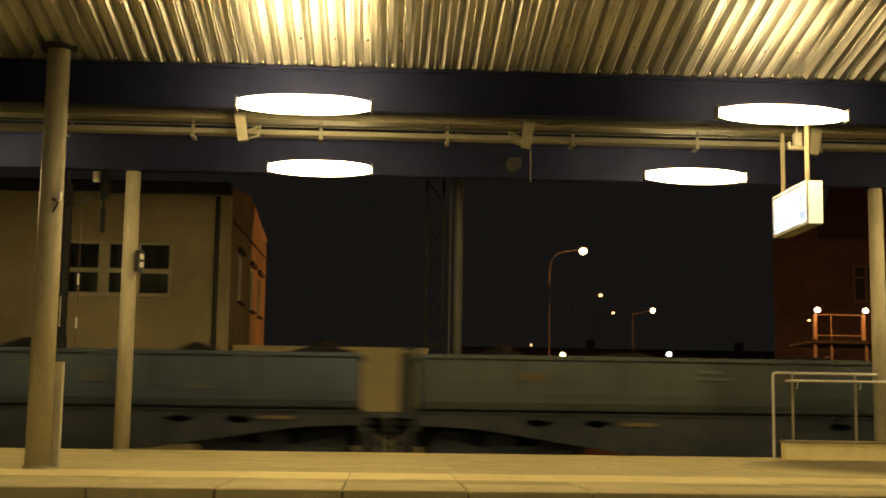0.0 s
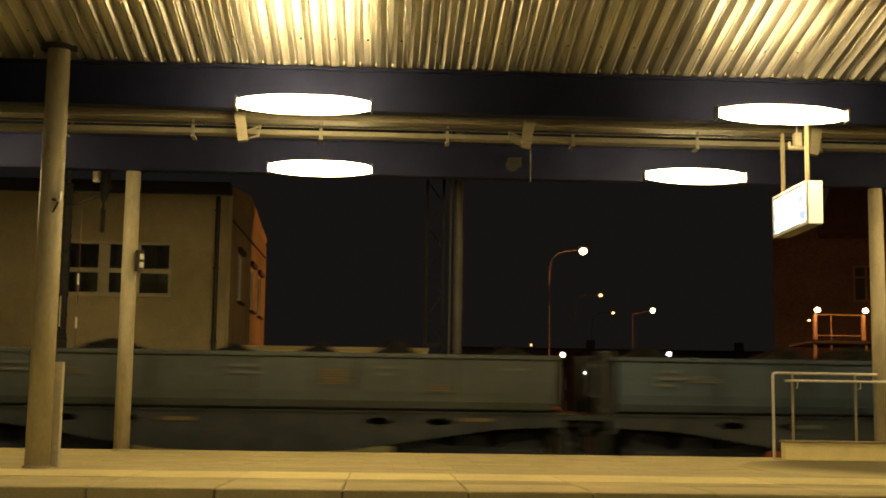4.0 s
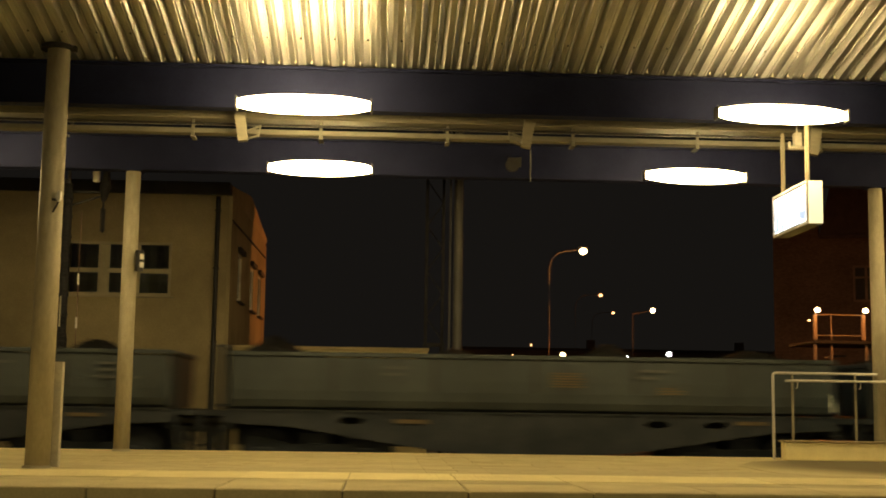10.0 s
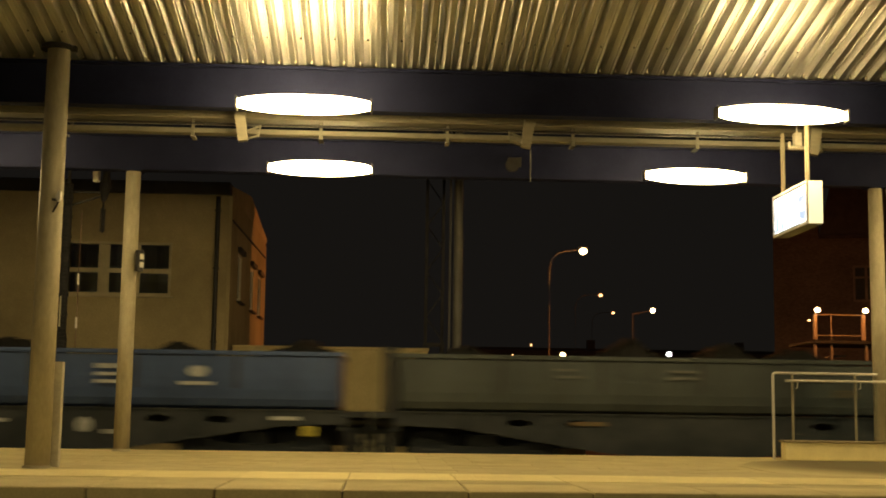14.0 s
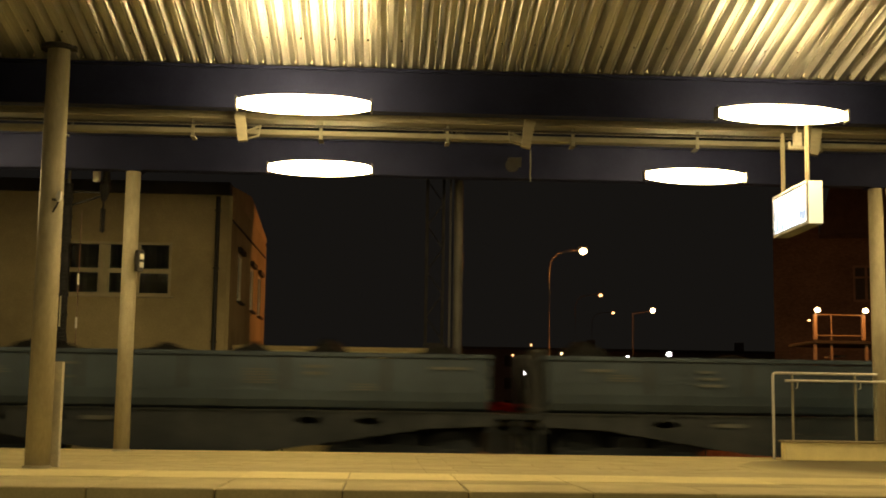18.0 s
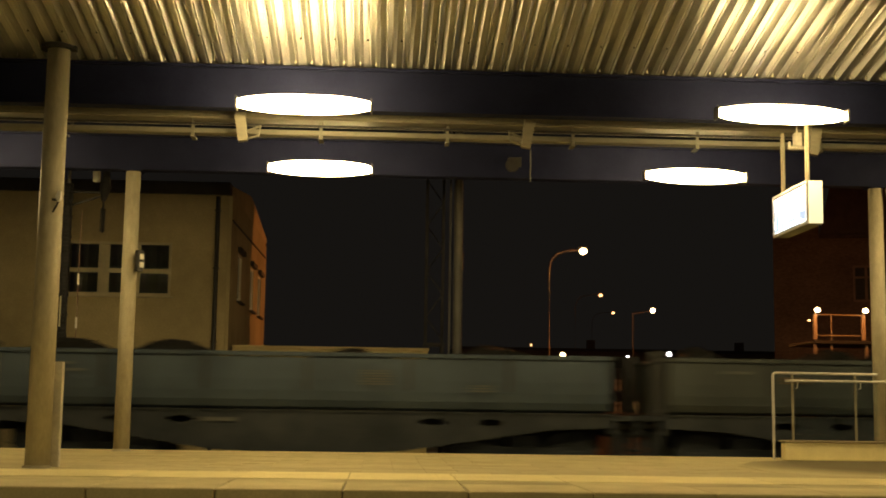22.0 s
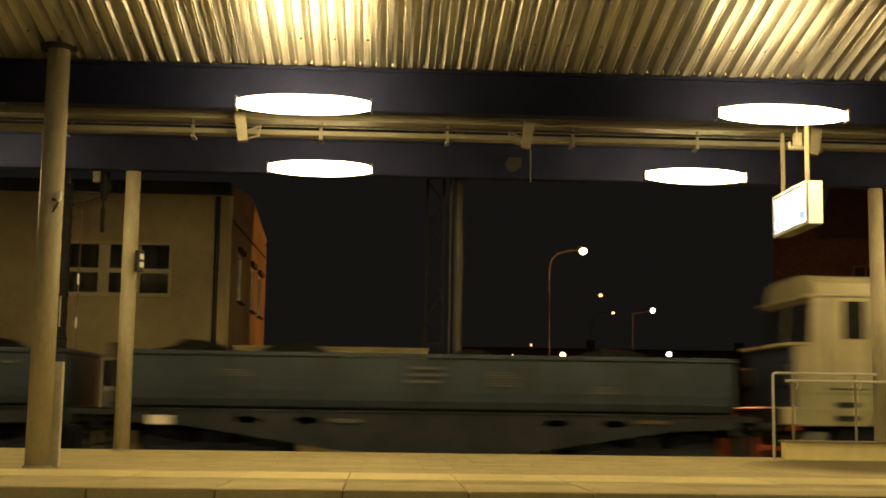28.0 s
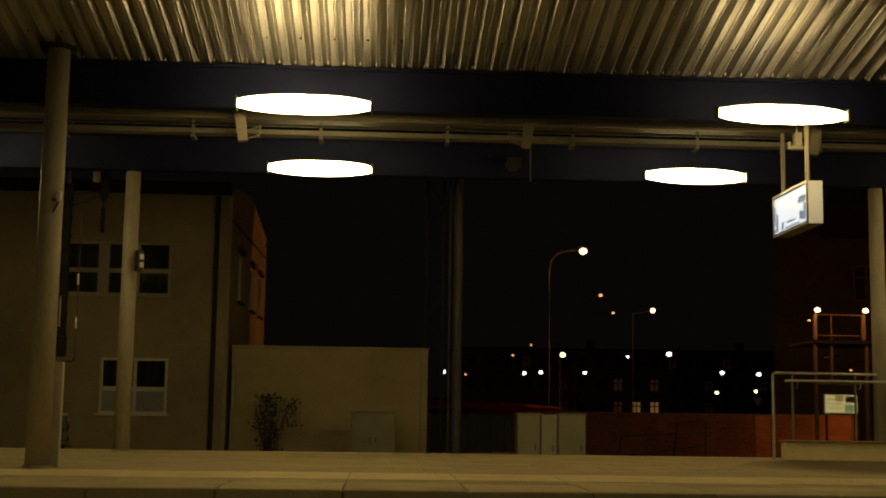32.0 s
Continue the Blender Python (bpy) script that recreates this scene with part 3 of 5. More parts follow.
clip = thing("column_fitting", -3.975, 15.50, 3.80, "small pale junction fitting clamped to a column", "fitting")
part("clamp", box(-0.08, 0.0, -0.02, 0.03, -0.015, 0.015, 0.004), M_DARK, clip)
part("hook", pipe([(0.0, 0, -0.02), (-0.02, -0.01, -0.08), (-0.05, -0.01, -0.13), (-0.06, -0.01, -0.16)], 0.012, 8), M_DARK, clip)
part("cover", prism([(-0.03, 0.03), (0.0, 0.11), (0.035, 0.10), (0.03, 0.0), (0.0, -0.03)], -0.05, 0.02), M_WHITE, clip)

# a pipe elbow on the right-hand column
elbow = thing("drain_pipe", 8.80, 21.25, 5.2, "cream drain pipe bending into a canopy column", "pipe")
part("bend", pipe([(0.0, 0, 0.05), (0.0, 0, -0.02), (0.02, 0, -0.12), (0.08, 0, -0.22), (0.20, 0, -0.30), (0.35, 0, -0.33)], 0.05, 12), M_CREAM, elbow)

# ---- platform lamps ----


def diffuser_mesh():
    bm = bmesh.new()
    n, m = 28, 14
    rings = []
    for i in range(n + 1):
        u = -1 + 2 * i / n
        h = 0.046 + 0.076 * (1 - abs(u) ** 2.5) ** 0.8 if abs(u) < 1 else 0.046
        rings.append([bm.verts.new((0.80 * u, 0.75 * h * math.cos(2 * math.pi * k / m), h * math.sin(2 * math.pi * k / m))) for k in range(m)])
    for a, b in zip(rings, rings[1:]):
        for k in range(m):
            bm.faces.new((a[k], a[(k + 1) % m], b[(k + 1) % m], b[k]))
    bm.faces.new(rings[0][::-1])
    bm.faces.new(rings[-1])
    return bm


def platform_lamp(x, y, z, glass_mat=None):
    l = thing("platform_lamp", x, y, z, "long lit fluorescent lamp hung under the canopy", "lamp", "canopy lamps")
    part("diffuser", diffuser_mesh(), glass_mat or M_LAMP, l, "glowing warm white diffuser", smooth=True)
    for s in (-1, 1):
        part("end_cap", box(s * 0.815 - 0.012, s * 0.815 + 0.012, -0.085, 0.085, -0.085, 0.075, 0.006), M_GREY_METAL, l)
    return l


lamp_a = platform_lamp(-0.975, 15.0, 4.955)
for s in (-0.35, 0.35):
    part("arm", tube((s, 0.05, 0.02), (s, 0.845, 0.155), 0.012, n=8), M_DARK, lamp_a)
lamp_b = platform_lamp(-0.99, 19.5, 5.025)
for s in (-0.35, 0.35):
    part("arm", tube((s, 0.05, 0.02), (s, 1.725, 0.25), 0.012, n=8), M_DARK, lamp_b)
copy_thing(lamp_b, pose(-0.99 - 5.935, 19.5, 5.025))
for i in (1, 2, 3):
    l = copy_thing(lamp_a, pose(-0.975 + 5.872 * i, 15.0, 4.955 + 0.03 * (i == 1)))
    for o in l.children:
        if o.name.startswith("diffuser"):
            o.data = o.data.copy()
            o.data.materials[0] = M_LAMP_TIRED
    copy_thing(lamp_b, pose(-0.99 + 5.935 * i, 19.5, 5.025 + 0.015 * (i == 1)))

# ---- the opposite platform, where the camera is, with its own lit canopy ----
tagged(part("platform_opposite", box(-40, 42, -20, 8.72, -0.3, 0.25, 0.01), M_CONCRETE), "concrete station platform opposite the island platform", "platform", kind="structure")
tagged(part("ceiling_opposite", box(-30, 32, -18, 1.0, 6.35, 6.45), M_FASCIA), "plain canopy ceiling over the opposite platform", "ceiling", kind="structure")
# Unseen beam added so the opposite lamps do not light the island canopy.
tagged(part("beam_opposite", box(-30, 32, 0.86, 1.0, 5.30, 6.345, 0.01), M_BLUE_STEEL), "unseen dark beam added to cut off the opposite lamps' high light", "beam", kind="structure")
for k in range(-3, 4):
    for ly, lz, lx in ((-2.9, 5.45, -1.0), (-12.0, 4.87, -0.85)):
        l = platform_lamp(lx + 5.9 * k, ly, lz, M_LAMP_FAR)
        for s in (-0.35, 0.35):
            part("rod", tube((s, 0, 0.12), (s, 0, 6.35 - lz), 0.006, n=6), M_DARK, l)

# ---- hanging sign ----
board = thing("hanging_sign", 5.505, 15.6, 3.72, "lit white box sign with blue print hung across the platform", "sign")
bm = box(-0.10, 0.10, 0.0, 1.38, 0.0, 0.565, 0.012)
part("case", bm, M_TRAY, board, "dull metal case")
for ya, yb in ((-0.006, -0.001), (1.381, 1.386)):
    part("end_panel", box(-0.092, 0.092, ya, yb, 0.008, 0.557), M_SIGN_END, board, "pale glowing end panel")
part("face", box(-0.108, -0.102, 0.05, 1.33, 0.05, 0.515), M_SIGN_FACE, board, "glowing white panel")
for y0, y1, z0, z1 in ((0.06, 0.34, 0.31, 0.40), (0.22, 0.30, 0.10, 0.22), (0.45, 0.80, 0.12, 0.15), (1.16, 1.24, 0.06, 0.30), (1.18, 1.31, 0.06, 0.10), (0.30, 0.88, 0.055, 0.08), (0.06, 0.13, 0.08, 0.30), (0.13, 0.21, 0.08, 0.19), (1.20, 1.31, 0.16, 0.185), (0.94, 1.02, 0.06, 0.16), (1.27, 1.31, 0.2, 0.42)):
    part("print_bar", box(-0.114, -0.109, y0, y1, z0, z1), M_SIGN_BLUE, board)
for y0, y1, z0, z1 in ((-0.002, 0.028, -0.004, 0.569), (1.352, 1.382, -0.004, 0.569), (0.0285, 1.3515, -0.004, 0.03), (0.0285, 1.3515, 0.535, 0.569)):
    part("frame_edge", box(-0.118, -0.102, y0, y1, z0, z1, 0.003), M_STEEL, board, "pale face frame")
for y, up in ((0.28, 5.097), (1.26, 5.168)):
    part("hanger", tube((0.0, y, 0.56), (0.0, y, up - 3.72), 0.030, n=12), M_COLUMN, board)
unit = thing("sign_junction_box", 5.52, 16.3, 4.93, "cream cable box beside the sign hangers", "junction box")
part("cover", box(-0.045, 0.055, -0.06, 0.06, -0.06, 0.12, 0.012), M_CREAM, unit)
part("foot", box(-0.09, 0.085, -0.05, 0.05, -0.105, -0.061, 0.01), M_CREAM, unit)
part("lug", box(-0.12, -0.091, -0.02, 0.02, -0.10, 0.0, 0.005), M_CREAM, unit)
part("stem", tube((0.0, 0.0, 0.12), (0.0, 0.0, canopy_z(16.3) - 4.93), 0.012, n=8), M_CREAM, unit)

horn = thing("horn_loudspeaker", 2.18, 21.12, 5.47, "small dark loudspeaker fixed to the rear beam", "loudspeaker")
part("horn", tube((0.0, -0.18, -0.04), (0.02, 0.05, 0.0), 0.12, 0.05, 20), M_DARK, horn)
part("mouth", tube((0.0, -0.186, -0.04), (0.0, -0.18, -0.04), 0.10, 0.10, 20), M_DARK, horn)
part("mount", box(-0.05, 0.18, 0.02, 0.10, -0.02, 0.14, 0.01), M_DARK, horn)
part("cable", pipe([(0.34, 0.09, 0.30), (0.34, 0.07, 0.0), (0.33, 0.06, -0.15), (0.34, 0.06, -0.27)], 0.012, 8), M_GREY_METAL, horn)

# ---- stair railing at the platform's rear edge ----
curb = tagged(part("stair_curb", box(6.80, 16.0, 21.0, 21.22, PZ - 0.004, 0.84, 0.012), M_TACTILE), "low pale concrete curb round the stairs", "curb", kind="structure")
part("cap", box(6.77, 16.0, 20.97, 21.26, 0.842, 0.875, 0.008), M_EDGE, curb)
rail = thing("stair_railing", 6.70, 21.28, PZ, "brushed steel handrail with glass panels beside the stairs", "railing")
part("corner_post", tube((0.0, 0, 0.0), (0.0, 0, 1.42), 0.026, n=14), M_STEEL, rail)
part("top_rail", pipe([(0.0, 0, 1.38), (0.005, 0, 1.425), (0.03, 0, 1.45), (0.08, 0, 1.455), (1.75, 0, 1.45), (7.0, 0, 1.45)], 0.023, 12), M_STEEL, rail)
part("handrail", pipe([(0.17, -0.12, 1.32), (0.3, -0.12, 1.325), (2.0, -0.12, 1.325), (7.0, -0.12, 1.325)], 0.02, 12), M_STEEL, rail)
for px in (0.33, 1.42, 2.51, 3.60, 4.69):
    part("post", box(px - 0.019, px + 0.019, -0.03, 0.0, 0.325, 1.44, 0.006), M_GUTTER, rail)
    part("rail_bracket", pipe([(px + 0.06, -0.015, 1.20), (px + 0.06, -0.09, 1.20), (px + 0.06, -0.12, 1.31)], 0.009, 8), M_STEEL, rail)
for px in (0.39, 1.48, 2.57, 3.66):
    part("glass_panel", box(px, px + 0.97, -0.02, -0.012, 0.40, 1.36), M_PANE, rail)
for o in rail.children:
    if o.name.startswith("glass_panel"):
        o.visible_shadow = False

# ---- catenary masts beyond the rear track ----
mast = thing("catenary_mast", 1.60, 26.2, -0.22, "round grey steel catenary mast beyond the tracks", "mast")
part("pole", tube((0, 0, 0), (0, 0, 8.6), 0.105, 0.085, 24), M_MAST, mast)
part("base", box(-0.3, 0.3, -0.3, 0.3, -0.1, 0.12, 0.02), M_SLEEPER, mast)
part("cable_duct", tube((-0.17, -0.03, 0), (-0.17, -0.03, 8.0), 0.022, n=8), M_MAST, mast)
lat = thing("lattice_mast", 0.98, 27.3, -0.22, "dark lattice steel mast beyond the tracks", "mast")
for dx in (0.0, 0.36):
    part("leg", box(dx - 0.03, dx + 0.03, -0.03, 0.03, 2.9, 8.6, 0.004), M_LATTICE, lat)
for i in range(11):
    z0 = 3.0 + i * 0.5
    a, b = ((0.0, 0, z0), (0.36, 0, z0 + 0.5)) if i % 2 else ((0.36, 0, z0), (0.0, 0, z0 + 0.5))
    part("brace", tube(a, b, 0.015, n=6), M_LATTICE, lat)
part("foot_leg", tube((0.36, 0, 0), (0.36, 0, 2.95), 0.05, n=12), M_LATTICE, lat)
part("cross_tie", box(-0.05, 0.42, -0.04, 0.04, 2.86, 2.94), M_LATTICE, lat)

ten = thing("tension_mast", -6.36, 25.2, -0.22, "dark steel catenary mast with hanging tension weights", "mast")
for dx in (-0.34, -0.15):
    part("leg", box(dx - 0.035, dx + 0.035, -0.05, 0.05, 0.0, 8.4, 0.004), M_DARK, ten)
for i in range(16):
    part("batten", box(-0.305, -0.185, -0.045, -0.035, 0.4 + i * 0.5, 0.48 + i * 0.5), M_DARK, ten)
part("weight_guide", tube((0.39, -0.1, 2.42), (0.39, -0.1, 5.3), 0.008, n=8), M_COPING, ten, "thin rusty red guide rod")
part("guide_hook", pipe([(0.39, -0.1, 2.44), (0.38, -0.1, 2.38), (0.33, -0.1, 2.35), (0.125, -0.1, 2.35)], 0.012, 8), M_DARK, ten)
for i in range(44):
    r = 0.112 if i < 5 else 0.088 + 0.012 * ((i * 7) % 5 == 0)
    part("weight", tube((0.125, -0.14, 2.44 + i * 0.078), (0.125, -0.14, 2.513 + i * 0.078), r, r * 0.96, 14), M_LATTICE, ten)
part("weight_rod", tube((0.125, -0.14, 5.87), (0.125, -0.14, 7.6), 0.03, n=8), M_GREY_METAL, ten)
part("weight_strap", box(0.085, 0.11, -0.25, -0.235, 3.02, 3.62), M_CABINET_PALE, ten, "pale scuffed strap")
for z0, z1 in ((3.86, 4.08), (3.00, 3.22)):
    part("marker_strip", box(0.372, 0.410, -0.125, -0.112, z0, z1), M_REFLECT, ten)
for z in (2.9, 3.9, 4.9, 5.9):
    part("weight_bracket", box(-0.15, 0.10, -0.06, -0.02, z, z + 0.06, 0.006), M_DARK, ten)
part("base_bracket", box(0.20, 0.37, -0.16, -0.12, 1.20, 1.245, 0.006), M_CABINET_PALE, ten, "pale worn bracket arm")
part("base_lever", pipe([(0.30, -0.12, 1.20), (0.35, -0.12, 1.08), (0.29, -0.12, 0.96), (0.35, -0.12, 0.84), (0.30, -0.12, 0.70)], 0.022, 8), M_DARK, ten)
part("base_block", box(0.33, 0.43, -0.16, -0.08, 0.68, 0.76, 0.01), M_YELLOW, ten, "yellow end block")
part("base_post", box(0.19, 0.25, -0.12, -0.06, 0.0, 1.30, 0.006), M_DARK, ten)
part("arm", tube((-0.15, 0, 5.74), (0.86, -0.05, 5.72), 0.028, n=10), M_DARK, ten)
part("arm", tube((-0.15, 0, 5.36), (0.84, -0.05, 5.68), 0.022, n=10), M_DARK, ten)
part("feeder_box", box(0.58, 0.72, -0.16, -0.06, 5.92, 6.22, 0.02), M_WHITE, ten, "small pale box on the arm")
for i in range(10):
    part("insulator_shed", tube((0.80, -0.08, 4.94 + i * 0.047), (0.80, -0.08, 4.97 + i * 0.047), 0.06, 0.045, 14), M_LATTICE, ten)
part("insulator_core", tube((0.80, -0.08, 4.91), (0.80, -0.08, 5.58), 0.022, n=10), M_LATTICE, ten)
part("cap_fitting", tube((0.80, -0.08, 5.54), (0.83, -0.08, 5.85), 0.045, 0.12, 14), M_LATTICE, ten)
part("cap_fitting", tube((0.83, -0.08, 5.851), (0.84, -0.08, 6.20), 0.10, 0.06, 14), M_LATTICE, ten)

post = thing("signal_post", -6.06, 24.9, -0.22, "small pale trackside marker with a yellow foot", "marker")
part("stake", tube((0, 0, 0), (0, 0, 1.15), 0.035, n=10), M_DARK, post)
part("flag", box(-0.06, 0.07, -0.03, 0.0, 1.30, 1.35, 0.01), M_CREAM, post)
part("bracket", box(-0.05, 0.06, -0.05, 0.03, 1.05, 1.30, 0.01), M_GREY_METAL, post)
part("coil", tube((0.02, -0.06, 0.82), (0.02, 0.0, 0.98), 0.07, 0.05, 12), M_GREY_METAL, post)
part("foot_cap", box(-0.02, 0.10, -0.08, 0.02, 0.74, 0.82, 0.02), M_YELLOW, post)

# ---- two-storey station building and its annex ----
BY = 34.5
house = thing("station_building", -14.0, BY, -0.22, "two-storey plain rendered station building with low gable roof", "building")
hx = lambda x: x + 14.0
hz = lambda z: z + 0.22
ups = [(-8.62, -5.72, 4.24, 5.70)]
lows = [(-7.5, -5.70, 1.05, 2.55)]
holes = [(hx(a), hx(b), hz(c), hz(d)) for a, b, c, d in ups + lows]
holes += [(hx(a - 6.2), hx(b - 6.2), hz(c), hz(d)) for a, b, c, d in ups + lows]
part("front_wall", holed_wall(hx(-24.0), hx(-4.22), 0, hz(7.05), 0, 0.38, holes), M_RENDER, house)


def side_wall(x0, x1, y0, y1, z0, z1, gaps):
    bm = holed_wall(y0, y1, z0, z1, x0, x1, gaps)
    for v in bm.verts:
        v.co = Vector((v.co.y, v.co.x, v.co.z))
    return bm


wins_side = [(2.4, 3.5, hz(4.35), hz(5.75)), (6.0, 7.1, hz(4.35), hz(5.75)), (8.6, 9.7, hz(4.35), hz(5.75))]
part("side_wall", side_wall(hx(-4.58), hx(-4.2), 0.382, 11.0, 0, hz(7.2), wins_side), M_RENDER, house)
gable = prism([(0.382, hz(7.202)), (11.35, hz(7.202)), (11.35, hz(7.34)), (5.7, hz(7.97)), (0.382, hz(7.38))], hx(-4.58), hx(-4.2))
for v in gable.verts:
    v.co = Vector((v.co.y, v.co.x, v.co.z))
part("gable", gable, M_RENDER, house, "low rendered gable")
part("wall_cable", tube((hx(-4.18), 0.6, hz(6.45)), (hx(-4.18), 10.9, hz(6.6)), 0.03, n=6), M_DARK, house)
part("back_wall", box(hx(-24), hx(-4.2), 11.002, 11.35, 0, hz(7.05)), M_RENDER, house)
part("end_wall", box(hx(-24.4), hx(-24.0), 0, 11.3, 0, hz(7.05)), M_RENDER, house)
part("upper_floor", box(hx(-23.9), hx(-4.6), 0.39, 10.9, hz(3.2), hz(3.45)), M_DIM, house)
slope_roof = prism([(0.383, hz(7.055)), (11.36, hz(7.055)), (11.36, hz(7.33)), (5.7, hz(7.95)), (0.383, hz(7.37))], hx(-24.5), hx(-4.585))
for v in slope_roof.verts:
    v.co = Vector((v.co.y, v.co.x, v.co.z))
part("roof", slope_roof, M_FASCIA, house, "dark low-pitched roof")
part("fascia", box(hx(-24.5), hx(-4.18), -0.16, 0.378, hz(7.055), hz(7.39), 0.01), M_FASCIA, house, "dark front roof fascia")
part("corner_strip", box(hx(-4.215), hx(-4.12), -0.012, 0.10, 0, hz(7.04), 0.004), M_RENDER, house)
part("rain_pipe", tube((hx(-4.50), -0.08, 0), (hx(-4.50), -0.08, hz(7.0)), 0.062, n=14), M_DARK, house)
for z in (1.0, 3.0, 5.0, 6.6):
    part("pipe_clip", box(hx(-4.58), hx(-4.42), -0.15, 0.0, hz(z), hz(z) + 0.04), M_DARK, house)


def window(parent, x0, x1, z0, z1, y, mull, trans, lower=None, bands=(), wood=None):
    wood = wood or M_FRAME
    w = part("window", ring_plate(x0, x1, z0, z1, 0.07, y - 0.03, y + 0.10), wood, parent)
    for mx, mw in mull:
        part("mullion", box(mx - mw / 2, mx + mw / 2, y + 0.035, y + 0.115, z0 + 0.071, z1 - 0.071), wood, w)
    for k, (a, b) in enumerate(zip([x0 + 0.07] + [m + mw / 2 for m, mw in mull], [m - mw / 2 for m, mw in mull] + [x1 - 0.07])):
        if trans:
            part("transom", box(a + 0.001, b - 0.001, y + 0.037, y + 0.113, trans - 0.06, trans + 0.06), wood, w)
            part("pane", box(a, b, y + 0.07, y + 0.078, trans + 0.06, z1 - 0.07), M_PANE, w)
            part("pane", box(a, b, y + 0.07, y + 0.078, z0 + 0.07, trans - 0.06), lower or M_PANE, w)
        else:
            part("pane", box(a, b, y + 0.07, y + 0.078, z0 + 0.07, z1 - 0.07), M_PANE, w)
    part("sill", box(x0 - 0.08, x1 + 0.08, y - 0.10, y + 0.028, z0 - 0.055, z0 - 0.002, 0.006), wood, w)
    for c0, c1 in bands:
        bm = bmesh.new()
        n = 24
        vs = []
        for i in range(n + 1):
            xx = c0 + (c1 - c0) * i / n
            yy = y + 0.34 + 0.03 * math.sin(i * 1.9)
            vs.append((bm.verts.new((xx, yy, z0 - 0.02)), bm.verts.new((xx, yy, z1 + 0.05))))
        for a, b in zip(vs, vs[1:]):
            bm.faces.new((a[0], b[0], b[1], a[1]))
        part("curtain", bm, M_CURTAIN_SHEEN, w)
    return w


# Grey curtains span every pane, standing in for reflections in the glass too.
for off in (0.0, -6.2):
    window(house, hx(-8.62 + off), hx(-5.72 + off), hz(4.24), hz(5.70), 0, [(hx(-7.55 + off), 0.30), (hx(-6.63 + off), 0.12)], hz(4.92), None, [(hx(-8.5 + off), hx(-5.8 + off))], M_FRAME_OLD)
    window(house, hx(-7.5 + off), hx(-5.70 + off), hz(1.05), hz(2.55), 0, [(hx(-6.58 + off), 0.09)], hz(1.72), M_FROST, [(hx(-7.42 + off), hx(-5.78 + off))])
for a, b, c, d in wins_side:
    part("window_head", box(hx(-4.198), hx(-4.08), a - 0.12, b + 0.12, d + 0.02, d + 0.16, 0.006), M_FASCIA, house)
    bm = ring_plate(a, b, c, d, 0.07, 0, 0.08)
    for v in bm.verts:
        v.co = Vector((hx(-4.30) + v.co.y, v.co.x, v.co.z))
    w = part("window", bm, M_FRAME, house)
    part("pane", box(hx(-4.27), hx(-4.262), a + 0.07, b - 0.07, c + 0.07, d - 0.07), M_PANE, w)
    part("sill", box(hx(-4.198), hx(-4.07), a - 0.08, b + 0.08, c - 0.06, c - 0.005, 0.006), M_FASCIA, w)

annex = thing("annex", -4.1, 35.4, -0.22, "low flat-roofed rendered annex beside the station building", "building")
part("front_wall", holed_wall(0.0, 5.25, 0, 3.12, 0, 0.3, []), M_RENDER_LOW, annex)
part("end_wall", box(5.26, 5.45, 0.0, 6.5, 0, 3.12), M_RENDER_LOW, annex)
part("back_wall", box(0, 5.25, 6.2, 6.5, 0, 3.12), M_RENDER_LOW, annex)
part("roof", box(-0.0, 5.48, -0.03, 6.55, 3.125, 3.205, 0.01), M_RENDER_LOW, annex)
part("wall_lamp_tube", tube((0.10, -0.30, 1.45), (0.10, -0.30, 2.55), 0.045, n=12), M_CREAM, annex)

shrub = thing("shrub", -2.95, 34.3, -0.22, "dark leafy shrub growing against the annex wall", "shrub")
for i in range(7):
    a = random.uniform(0, 6.28)
    part("stem", tube((0, 0, 0), (0.35 * math.cos(a), 0.18 * math.sin(a), 1.1 + random.uniform(0, 0.5)), 0.022, 0.008, 6), M_BARK, shrub)
part("stem", pipe([(0.05, 0, 0), (0.3, 0, 0.9), (0.55, 0, 1.5), (0.72, 0, 1.7)], 0.014, 6), M_BARK, shrub)
bm = bmesh.new()
for i in range(850):
    z = random.uniform(0.25, 1.85)
    w = 0.40 - 0.18 * abs(z - 1.3)
    c = Vector((random.gauss(0, w * 0.5), random.gauss(0, 0.14), z))
    if i % 9 == 0:
        c = Vector((random.gauss(0.62, 0.12), random.gauss(0, 0.08), random.uniform(1.0, 1.75)))
    q = Euler((random.uniform(0, 6), random.uniform(0, 6), random.uniform(0, 6))).to_quaternion()
    s = random.uniform(0.035, 0.07)
    bm.faces.new([bm.verts.new(c + q @ Vector(p)) for p in ((-s, 0, 0), (0, -s * 0.45, 0), (s, 0, 0.01), (0, s * 0.45, 0))])
tagged(part("foliage", bm, M_LEAF, shrub), kind="stuff")


